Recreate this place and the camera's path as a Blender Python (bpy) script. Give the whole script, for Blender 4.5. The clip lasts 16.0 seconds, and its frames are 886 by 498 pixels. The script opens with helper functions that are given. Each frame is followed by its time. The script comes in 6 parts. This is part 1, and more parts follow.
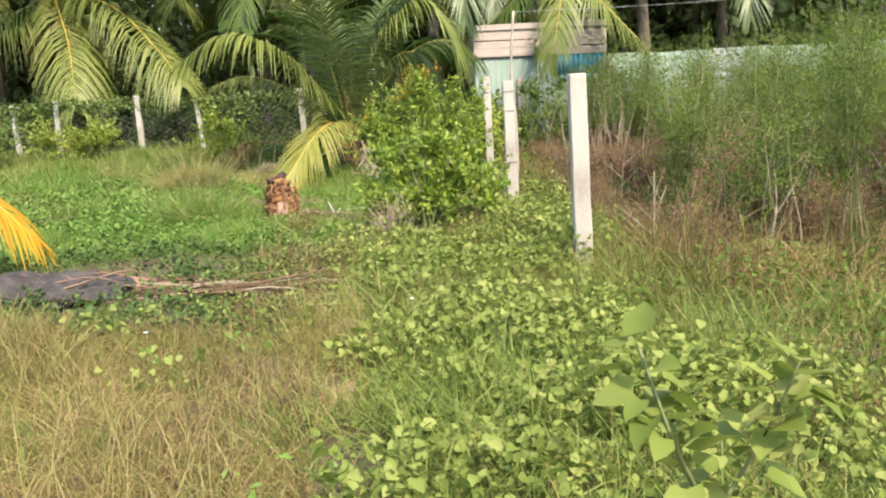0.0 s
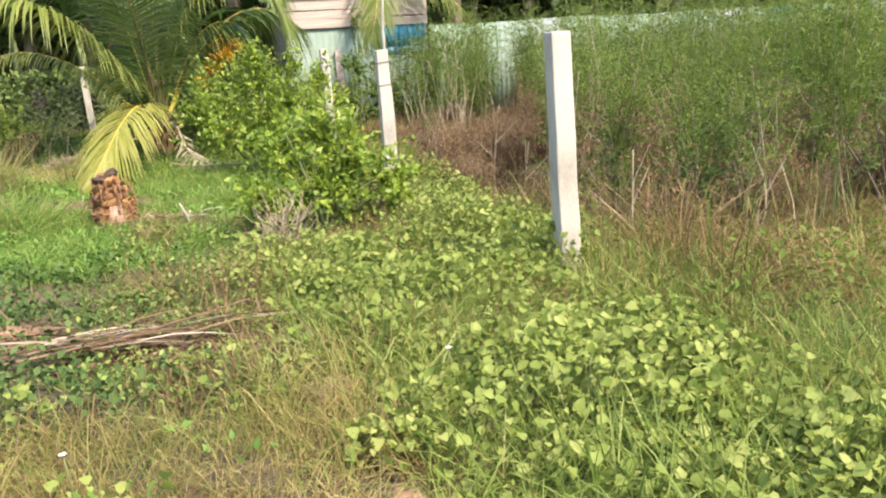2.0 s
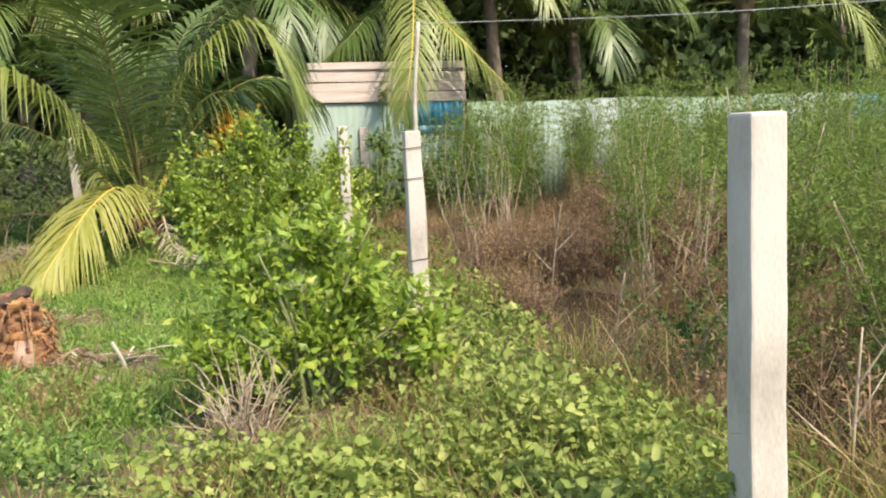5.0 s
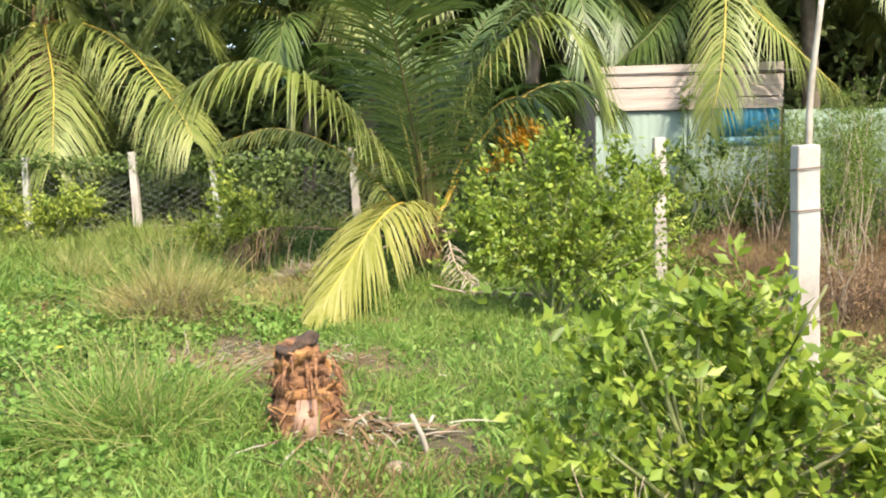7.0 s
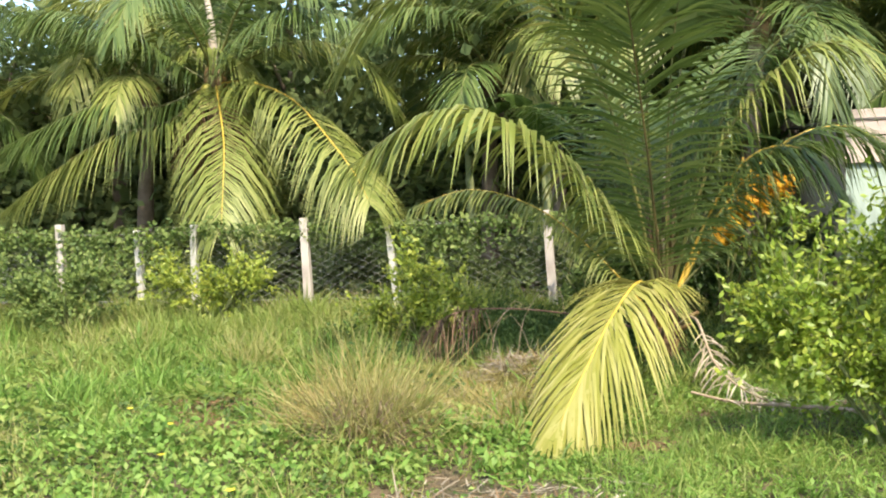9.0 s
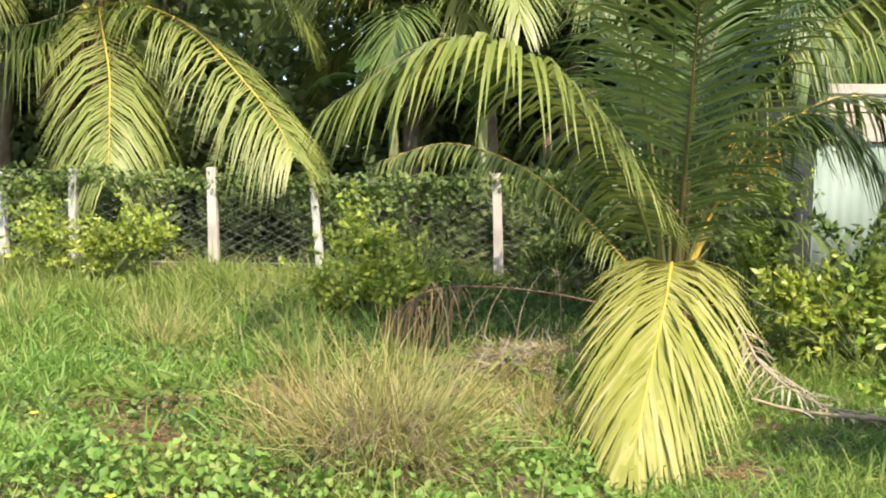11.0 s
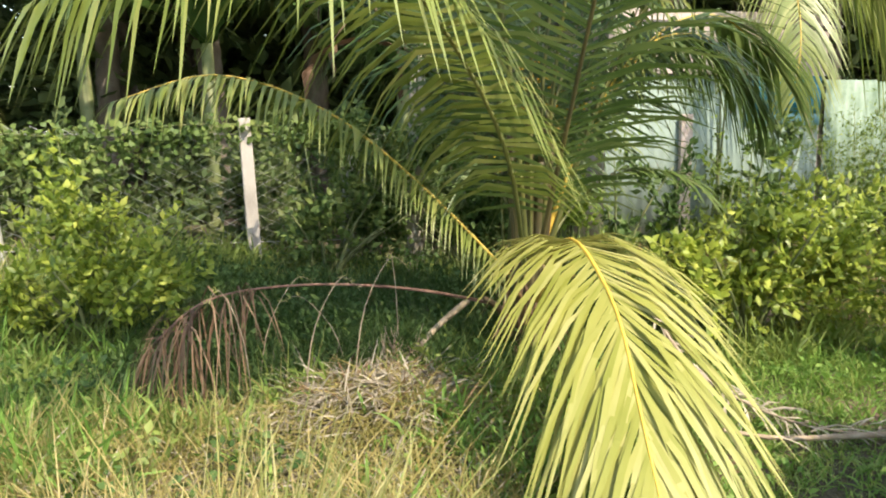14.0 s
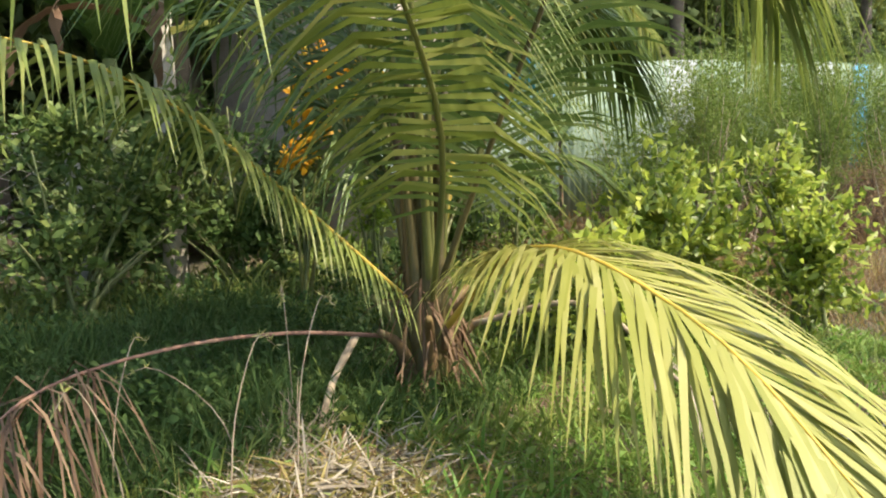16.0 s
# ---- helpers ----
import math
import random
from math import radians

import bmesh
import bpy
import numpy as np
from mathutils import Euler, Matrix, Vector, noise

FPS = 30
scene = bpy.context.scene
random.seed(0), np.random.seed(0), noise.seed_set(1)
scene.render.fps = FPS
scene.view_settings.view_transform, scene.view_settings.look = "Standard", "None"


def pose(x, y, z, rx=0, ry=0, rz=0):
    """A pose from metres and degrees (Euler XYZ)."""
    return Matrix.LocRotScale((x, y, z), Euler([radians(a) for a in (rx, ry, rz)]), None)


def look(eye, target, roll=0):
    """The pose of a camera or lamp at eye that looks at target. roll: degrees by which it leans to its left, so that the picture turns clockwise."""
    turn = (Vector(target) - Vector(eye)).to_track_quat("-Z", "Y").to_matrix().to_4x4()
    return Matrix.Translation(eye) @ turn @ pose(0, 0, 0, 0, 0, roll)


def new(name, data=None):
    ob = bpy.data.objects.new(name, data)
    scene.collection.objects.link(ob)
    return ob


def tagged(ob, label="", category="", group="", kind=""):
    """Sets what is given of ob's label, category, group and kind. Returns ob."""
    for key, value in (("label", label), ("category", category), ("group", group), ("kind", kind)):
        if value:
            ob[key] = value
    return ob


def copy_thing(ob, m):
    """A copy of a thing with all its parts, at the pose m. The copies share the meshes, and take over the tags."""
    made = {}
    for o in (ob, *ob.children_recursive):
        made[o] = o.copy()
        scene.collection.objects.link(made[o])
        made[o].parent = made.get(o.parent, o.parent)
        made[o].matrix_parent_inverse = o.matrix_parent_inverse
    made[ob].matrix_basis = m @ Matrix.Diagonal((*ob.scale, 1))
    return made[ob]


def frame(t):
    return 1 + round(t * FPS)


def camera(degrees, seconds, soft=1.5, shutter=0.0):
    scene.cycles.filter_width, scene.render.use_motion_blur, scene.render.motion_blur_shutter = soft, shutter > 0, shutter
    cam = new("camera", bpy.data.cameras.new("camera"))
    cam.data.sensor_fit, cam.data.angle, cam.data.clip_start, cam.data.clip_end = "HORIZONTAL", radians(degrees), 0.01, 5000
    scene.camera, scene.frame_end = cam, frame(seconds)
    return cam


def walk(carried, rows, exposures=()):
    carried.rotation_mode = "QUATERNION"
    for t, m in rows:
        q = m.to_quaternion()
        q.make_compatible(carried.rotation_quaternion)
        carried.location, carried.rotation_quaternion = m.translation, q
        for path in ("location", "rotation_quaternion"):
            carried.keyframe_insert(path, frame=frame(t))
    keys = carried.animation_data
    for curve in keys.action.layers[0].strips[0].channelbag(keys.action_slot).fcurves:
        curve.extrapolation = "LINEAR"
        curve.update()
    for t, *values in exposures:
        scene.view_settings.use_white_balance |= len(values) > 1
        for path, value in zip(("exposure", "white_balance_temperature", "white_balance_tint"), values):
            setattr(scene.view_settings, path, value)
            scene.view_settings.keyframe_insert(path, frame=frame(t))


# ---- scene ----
cam = camera(54.0, 16.0, soft=2.0)
# seconds, place in metres, yaw, pitch, roll in degrees
ROWS = [
    (0.0, -0.015, 0.083, 1.514, -0.58, -10.47, 2.70),
    (0.5, -0.438, 0.405, 1.525, -3.88, -11.44, 1.93),
    (1.0, -0.704, 0.916, 1.408, -8.11, -11.83, 4.22),
    (1.5, -0.886, 1.319, 1.427, -12.74, -12.84, 4.49),
    (2.0, -1.076, 1.747, 1.490, -15.89, -12.67, 3.51),
    (2.5, -1.059, 2.142, 1.462, -17.96, -12.41, 4.05),
    (3.0, -1.049, 2.577, 1.524, -20.07, -11.72, 3.02),
    (5.5, -0.456, 4.763, 1.557, -9.32, -6.40, 1.27),
    (6.0, -0.562, 5.168, 1.586, -2.10, -5.65, 2.89),
    (6.5, -0.806, 5.623, 1.620, 0.08, -6.38, 2.10),
    (7.0, -0.939, 6.025, 1.586, 2.63, -6.46, 1.37),
    (7.5, -1.079, 6.530, 1.615, 3.57, -4.89, 0.23),
    (8.0, -1.237, 6.877, 1.715, 0.66, -4.69, 0.79),
    (8.5, -1.520, 7.449, 1.640, 5.77, -3.34, 1.93),
    (9.0, -1.953, 7.941, 1.672, 12.22, -2.30, 2.01),
    (11.5, -3.500, 9.507, 1.615, 1.61, -5.33, -1.41),
    (12.0, -3.562, 9.724, 1.617, 2.83, -5.58, -0.67),
    (12.5, -3.694, 10.294, 1.580, 1.37, -2.74, 0.50),
    (13.0, -3.899, 10.794, 1.611, -7.78, -6.16, -0.20),
    (13.5, -3.966, 11.261, 1.598, -17.00, -8.84, -0.03),
    (14.0, -4.045, 11.791, 1.651, -18.07, -8.47, 0.31),
    (14.5, -4.236, 12.292, 1.640, -22.93, -7.22, 0.85),
    (15.0, -4.434, 12.766, 1.666, -28.35, -6.95, 1.53),
    (15.5, -4.562, 13.277, 1.646, -34.16, -7.53, 1.50),
    (16.0, -4.703, 13.711, 1.604, -42.65, -9.39, 2.05),
]
walk(cam, [(t, pose(x, y, z, 90 + pitch, roll, yaw)) for t, x, y, z, yaw, pitch, roll in ROWS],
     exposures=[(0.0, 1.38), (0.8, 1.45), (2.2, 1.56), (5.3, 1.38), (6.5, 1.55), (9.0, 1.60), (12.0, 1.60), (16.0, 1.66)])

# ---- light ----
SUN = Vector((0.45, -0.80, 1.20)).normalized()
world = bpy.data.worlds.new("sky")
scene.world = world
world.use_nodes = True
wn = world.node_tree.nodes
sky = wn.new("ShaderNodeTexSky")
sky.sky_type = "NISHITA"
sky.sun_disc = False
sky.sun_elevation = math.asin(SUN.z)
sky.sun_rotation = math.atan2(SUN.x, SUN.y)
sky.air_density, sky.dust_density = 1.2, 2.0
world.node_tree.links.new(sky.outputs[0], wn["Background"].inputs[0])
wn["Background"].inputs[1].default_value = 0.15
sun_data = bpy.data.lights.new("sun", "SUN")
sun_data.energy, sun_data.angle, sun_data.color = 3.0, radians(0.6), (1.0, 0.885, 0.73)
sun = new("sun", sun_data)
sun.matrix_world = look(SUN * 60, (0, 0, 0))
scene.view_settings.exposure = 1.38

RNG = np.random.default_rng(7)


# ---- materials ----
def nodes_of(name):
    m = bpy.data.materials.new(name)
    m.use_nodes = True
    return m, m.node_tree.nodes, m.node_tree.links, m.node_tree.nodes["Principled BSDF"]


def ramp_of(nodes, stops):
    r = nodes.new("ShaderNodeValToRGB")
    e = r.color_ramp.elements
    while len(e) < len(stops):
        e.new(0.5)
    for i, (p, c) in enumerate(stops):
        e[i].position, e[i].color = p, (*c, 1)
    return r


def leaf_material(name, colours, translucent=0.35, rough=0.5, drift=0.35, drift_scale=0.9, spec=0.35):
    """Foliage: colour differs from blade to blade and drifts over patches of about a metre; light passes through."""
    m, n, l, p = nodes_of(name)
    geo = n.new("ShaderNodeNewGeometry")
    tex = n.new("ShaderNodeTexNoise")
    tex.inputs["Scale"].default_value = drift_scale
    tex.inputs["Detail"].default_value = 3
    l.new(geo.outputs["Position"], tex.inputs["Vector"])
    mix = n.new("ShaderNodeMath")
    mix.operation = "MULTIPLY_ADD"
    l.new(tex.outputs["Fac"], mix.inputs[0])
    mix.inputs[1].default_value = drift * 2.2
    sub = n.new("ShaderNodeMath")
    sub.operation = "MULTIPLY_ADD"
    info = n.new("ShaderNodeObjectInfo")
    both = n.new("ShaderNodeMath")
    both.operation = "ADD"
    l.new(geo.outputs["Random Per Island"], both.inputs[0])
    l.new(info.outputs["Random"], both.inputs[1])
    part_only = n.new("ShaderNodeMath")
    part_only.operation = "FRACT"
    l.new(both.outputs[0], part_only.inputs[0])
    l.new(part_only.outputs[0], sub.inputs[0])
    sub.inputs[1].default_value = 1 - drift
    sub.inputs[2].default_value = -drift * 0.6
    l.new(sub.outputs[0], mix.inputs[2])
    r = ramp_of(n, [(i / (len(colours) - 1), c) for i, c in enumerate(colours)])
    l.new(mix.outputs[0], r.inputs[0])
    l.new(r.outputs[0], p.inputs["Base Color"])
    p.inputs["Roughness"].default_value = rough
    p.inputs["Specular IOR Level"].default_value = spec
    t = n.new("ShaderNodeBsdfTranslucent")
    l.new(r.outputs[0], t.inputs[0])
    s = n.new("ShaderNodeMixShader")
    s.inputs[0].default_value = translucent
    l.new(p.outputs[0], s.inputs[1])
    l.new(t.outputs[0], s.inputs[2])
    l.new(s.outputs[0], n["Material Output"].inputs[0])
    return m


def solid_material(name, colours, scale=6.0, rough=0.8, bump=0.3, fine=60.0, metal=0.0, stretch=(1, 1, 1), jitter=0.0):
    """Stone, wood, metal: stains at one scale, grain at another."""
    m, n, l, p = nodes_of(name)
    co = n.new("ShaderNodeTexCoord")
    mp = n.new("ShaderNodeMapping")
    mp.inputs["Scale"].default_value = stretch
    l.new(co.outputs["Object"], mp.inputs[0])
    a, b = n.new("ShaderNodeTexNoise"), n.new("ShaderNodeTexNoise")
    for t, s, d in ((a, scale, 5), (b, fine, 3)):
        t.inputs["Scale"].default_value, t.inputs["Detail"].default_value = s, d
        l.new(mp.outputs[0], t.inputs["Vector"])
    add = n.new("ShaderNodeMath")
    add.operation = "MULTIPLY_ADD"
    l.new(b.outputs["Fac"], add.inputs[0])
    add.inputs[1].default_value = 0.35
    half = n.new("ShaderNodeMath")
    half.operation = "MULTIPLY_ADD"
    l.new(a.outputs["Fac"], half.inputs[0])
    half.inputs[1].default_value = 1.5
    half.inputs[2].default_value = -0.42
    l.new(half.outputs[0], add.inputs[2])
    last = add
    if jitter:
        info = n.new("ShaderNodeObjectInfo")
        last = n.new("ShaderNodeMath")
        last.operation = "MULTIPLY_ADD"
        l.new(info.outputs["Random"], last.inputs[0])
        last.inputs[1].default_value = jitter
        l.new(add.outputs[0], last.inputs[2])
    r = ramp_of(n, [(i / max(1, len(colours) - 1), c) for i, c in enumerate(colours)])
    l.new(last.outputs[0], r.inputs[0])
    l.new(r.outputs[0], p.inputs["Base Color"])
    p.inputs["Roughness"].default_value, p.inputs["Metallic"].default_value = rough, metal
    bp = n.new("ShaderNodeBump")
    bp.inputs["Strength"].default_value, bp.inputs["Distance"].default_value = bump, 0.02
    l.new(add.outputs[0], bp.inputs["Height"])
    l.new(bp.outputs[0], p.inputs["Normal"])
    return m


M_GRASS = leaf_material("grass_green", [(0.08, 0.12, 0.025), (0.16, 0.22, 0.045), (0.25, 0.31, 0.07), (0.37, 0.37, 0.13)], 0.42, 0.5, 0.35, 0.9, 0.25)
M_LAWN = leaf_material("grass_lush", [(0.075, 0.15, 0.025), (0.135, 0.245, 0.04), (0.21, 0.33, 0.065), (0.33, 0.39, 0.12)], 0.42, 0.5, 0.35, 0.9, 0.25)
M_STRAW = leaf_material("grass_straw", [(0.145, 0.14, 0.034), (0.275, 0.235, 0.07), (0.385, 0.315, 0.115), (0.49, 0.40, 0.175)], 0.4)
M_DRY = leaf_material("grass_brown", [(0.10, 0.058, 0.028), (0.20, 0.12, 0.058), (0.30, 0.19, 0.09), (0.25, 0.205, 0.08)], 0.35)
M_REED = leaf_material("grass_tussock", [(0.17, 0.19, 0.045), (0.28, 0.29, 0.08), (0.40, 0.37, 0.14), (0.48, 0.42, 0.20)], 0.4)
M_VINE = leaf_material("vine_leaf", [(0.105, 0.145, 0.028), (0.19, 0.24, 0.046), (0.28, 0.325, 0.078), (0.40, 0.40, 0.13)], 0.4, 0.6, 0.35, 1.4, 0.25)
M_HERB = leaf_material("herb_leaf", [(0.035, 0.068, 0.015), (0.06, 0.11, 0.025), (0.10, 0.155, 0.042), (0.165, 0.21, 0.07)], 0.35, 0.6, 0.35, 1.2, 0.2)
M_LIME = leaf_material("lime_leaf", [(0.08, 0.13, 0.014), (0.155, 0.235, 0.024), (0.25, 0.335, 0.04), (0.40, 0.44, 0.07)], 0.45, 0.42, 0.2, 2.0, 0.4)
M_YELLOW_BUSH = leaf_material("yellow_green_leaf", [(0.10, 0.155, 0.025), (0.21, 0.28, 0.04), (0.36, 0.42, 0.06), (0.50, 0.51, 0.11)], 0.5, 0.4, 0.25, 1.6, 0.4)
M_CREEPER = leaf_material("creeper_leaf", [(0.05, 0.09, 0.02), (0.10, 0.155, 0.035), (0.165, 0.225, 0.055), (0.27, 0.31, 0.09)], 0.4, 0.55, 0.3, 1.4, 0.3)
M_SCRUB = leaf_material("scrub_leaf", [(0.06, 0.095, 0.018), (0.105, 0.155, 0.028), (0.155, 0.21, 0.042), (0.23, 0.26, 0.07)], 0.45, 0.7, 0.35, 0.9, 0.15)
M_WOODS = leaf_material("forest_leaf", [(0.06, 0.09, 0.035), (0.11, 0.155, 0.06), (0.17, 0.22, 0.085), (0.24, 0.28, 0.11)], 0.5, 0.6, 0.35, 0.6, 0.1)
M_BANANA = leaf_material("banana_leaf", [(0.04, 0.08, 0.018), (0.075, 0.135, 0.03), (0.12, 0.185, 0.045)], 0.4, 0.45)
M_ORANGE = leaf_material("orange_leaf", [(0.45, 0.22, 0.012), (0.60, 0.32, 0.02), (0.68, 0.40, 0.03), (0.40, 0.36, 0.04)], 0.5)
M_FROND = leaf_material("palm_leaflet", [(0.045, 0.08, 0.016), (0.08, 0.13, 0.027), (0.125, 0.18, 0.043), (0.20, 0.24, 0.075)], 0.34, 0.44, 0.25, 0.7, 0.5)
# Lit copy of palm_leaflet: sunlight is put into a lighter, yellower colour.
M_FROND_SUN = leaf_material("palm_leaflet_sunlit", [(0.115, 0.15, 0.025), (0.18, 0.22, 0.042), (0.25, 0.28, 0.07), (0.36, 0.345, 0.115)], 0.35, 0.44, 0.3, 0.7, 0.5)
M_FROND_YEL = leaf_material("palm_leaflet_yellow", [(0.19, 0.205, 0.03), (0.26, 0.262, 0.055), (0.325, 0.315, 0.088), (0.40, 0.37, 0.145)], 0.3, 0.5, 0.3, 3.0, 0.3)
M_FROND_DEAD = leaf_material("palm_leaflet_dead", [(0.06, 0.034, 0.018), (0.12, 0.068, 0.036), (0.20, 0.125, 0.07), (0.29, 0.205, 0.125)], 0.2, 0.8)
M_FROND_GREY = leaf_material("palm_leaflet_bleached", [(0.11, 0.09, 0.06), (0.24, 0.20, 0.14), (0.38, 0.33, 0.24), (0.48, 0.43, 0.33)], 0.12, 0.8)
M_FROND_BROWN = leaf_material("bleached_brown_blade", [(0.05, 0.035, 0.02), (0.115, 0.083, 0.048), (0.20, 0.15, 0.09), (0.32, 0.26, 0.17)], 0.15, 0.8)
M_RACHIS = solid_material("palm_rachis", [(0.30, 0.23, 0.03), (0.50, 0.34, 0.045), (0.60, 0.40, 0.07)], 3, 0.45, 0.1)
M_RACHIS_DEAD = solid_material("dead_rachis", [(0.10, 0.055, 0.035), (0.20, 0.11, 0.075), (0.28, 0.18, 0.12)], 4, 0.8, 0.2)
M_RACHIS_GREEN = solid_material("green_rachis", [(0.06, 0.07, 0.02), (0.11, 0.115, 0.028), (0.18, 0.155, 0.035)], 3, 0.5, 0.1)
M_PETIOLE = solid_material("palm_petiole", [(0.035, 0.024, 0.013), (0.085, 0.055, 0.025), (0.16, 0.10, 0.035), (0.24, 0.17, 0.05)], 6, 0.7, 0.5, 40, 0, (1, 1, 0.3))
M_PETIOLE_GREEN = solid_material("green_petiole", [(0.035, 0.028, 0.013), (0.075, 0.06, 0.02), (0.13, 0.10, 0.032), (0.19, 0.145, 0.045)], 5, 0.6, 0.4, 40, 0, (1, 1, 0.3))
M_SOIL = solid_material("red_soil", [(0.16, 0.085, 0.045), (0.27, 0.155, 0.09), (0.36, 0.23, 0.145)], 9, 0.95, 0.8, 90)
M_BARK = solid_material("bark", [(0.06, 0.045, 0.03), (0.13, 0.10, 0.07), (0.22, 0.18, 0.13)], 4, 0.9, 0.6, 25)
M_BARK_PALE = solid_material("pale_bark", [(0.17, 0.14, 0.10), (0.33, 0.29, 0.23), (0.5, 0.46, 0.38)], 4, 0.9, 0.5, 25)
M_STEM = solid_material("green_stem", [(0.07, 0.09, 0.03), (0.13, 0.15, 0.05), (0.20, 0.18, 0.08)], 8, 0.7, 0.2)
M_TWIG = solid_material("dry_twig", [(0.15, 0.10, 0.06), (0.30, 0.23, 0.15), (0.46, 0.39, 0.29)], 8, 0.85, 0.2)
M_CONCRETE = solid_material("post_concrete", [(0.24, 0.205, 0.165), (0.42, 0.375, 0.32), (0.52, 0.475, 0.41)], 3.5, 0.9, 0.4, 70, 0, (1, 1, 0.5))
M_CONCRETE_OLD = solid_material("post_concrete_stained", [(0.16, 0.16, 0.13), (0.36, 0.35, 0.30), (0.58, 0.56, 0.49)], 5, 0.9, 0.5, 70)
M_WIRE = solid_material("galvanised_wire", [(0.22, 0.22, 0.20), (0.34, 0.34, 0.31), (0.42, 0.41, 0.38)], 8, 0.6, 0.1, 60, 0.2)
M_RUST = solid_material("rusty_wire", [(0.06, 0.04, 0.03), (0.14, 0.09, 0.06), (0.25, 0.2, 0.16)], 20, 0.7, 0.2, 90, 0.4)
M_BOARD = solid_material("weathered_board", [(0.24, 0.185, 0.15), (0.40, 0.32, 0.265), (0.48, 0.40, 0.34)], 3, 0.85, 0.4, 35, 0, (0.4, 3, 6), 0.25)
M_MINT = solid_material("mint_sheet", [(0.12, 0.17, 0.13), (0.19, 0.25, 0.20), (0.25, 0.31, 0.25)], 2.2, 0.75, 0.15, 40, 0.0, (1, 1, 0.35), 0.3)
M_MINT_PALE = solid_material("pale_mint_sheet", [(0.125, 0.17, 0.135), (0.175, 0.225, 0.18), (0.225, 0.27, 0.22)], 2.2, 0.8, 0.15, 40, 0.0, (1, 1, 0.35), 0.2)
# mint sheet with irregular dark green mottling
M_MOTTLED = solid_material("mottled_mint_sheet", [(0.035, 0.06, 0.03), (0.08, 0.125, 0.07), (0.16, 0.215, 0.15), (0.24, 0.30, 0.23)], 4.5, 0.8, 0.2, 22, 0.0, (1, 1, 0.7), 0.2)
M_BLUE = solid_material("blue_sheet", [(0.012, 0.115, 0.19), (0.02, 0.19, 0.29), (0.05, 0.26, 0.36)], 3, 0.55, 0.12, 40, 0.0)
M_FADED = solid_material("faded_blue_sheet", [(0.07, 0.20, 0.25), (0.12, 0.26, 0.30), (0.18, 0.31, 0.33)], 3, 0.65, 0.12, 40, 0.0)
M_WHITE = solid_material("white_sheet", [(0.17, 0.195, 0.175), (0.22, 0.245, 0.225), (0.27, 0.29, 0.27)], 2, 0.8, 0.1, 40, 0.0)
M_DARK = solid_material("dark_roof_sheet", [(0.04, 0.035, 0.03), (0.09, 0.08, 0.07), (0.16, 0.13, 0.11)], 3, 0.7, 0.3)
M_FIBRE = solid_material("stump_fibre", [(0.028, 0.015, 0.010), (0.11, 0.05, 0.024), (0.25, 0.12, 0.05), (0.40, 0.24, 0.11)], 14, 0.9, 1.0, 70, 0, (1, 1, 2.5))
M_SHEATH = solid_material("stump_sheath", [(0.07, 0.028, 0.012), (0.22, 0.095, 0.035), (0.38, 0.19, 0.065), (0.50, 0.31, 0.12)], 7, 0.8, 0.8, 60, 0, (1, 1, 3.0), 0.25)
M_ROT = solid_material("rotten_cut", [(0.018, 0.012, 0.008), (0.05, 0.03, 0.018), (0.11, 0.065, 0.038)], 14, 0.9, 0.9, 60)
M_BRUSH = solid_material("brown_brushwood", [(0.05, 0.032, 0.02), (0.115, 0.072, 0.04), (0.20, 0.13, 0.075)], 8, 0.9, 0.3, 40)
M_CUT = solid_material("cut_husk", [(0.20, 0.11, 0.07), (0.31, 0.19, 0.13), (0.40, 0.27, 0.19)], 9, 0.8, 0.5)
M_ASH = solid_material("charred_ash", [(0.018, 0.016, 0.015), (0.045, 0.038, 0.034), (0.10, 0.08, 0.068)], 9, 0.9, 0.6)
M_FLOWER = solid_material("yellow_petal", [(0.6, 0.5, 0.02), (0.75, 0.65, 0.04)], 5, 0.5, 0.1)
M_PETAL = solid_material("white_petal", [(0.66, 0.66, 0.6), (0.78, 0.78, 0.72)], 5, 0.5, 0.1)
M_NUT = solid_material("coconut_husk", [(0.22, 0.24, 0.03), (0.40, 0.36, 0.06), (0.48, 0.40, 0.1)], 5, 0.5, 0.2)
M_STONE = solid_material("pale_stone", [(0.16, 0.12, 0.08), (0.26, 0.20, 0.13), (0.34, 0.27, 0.19)], 6, 0.9, 0.6)


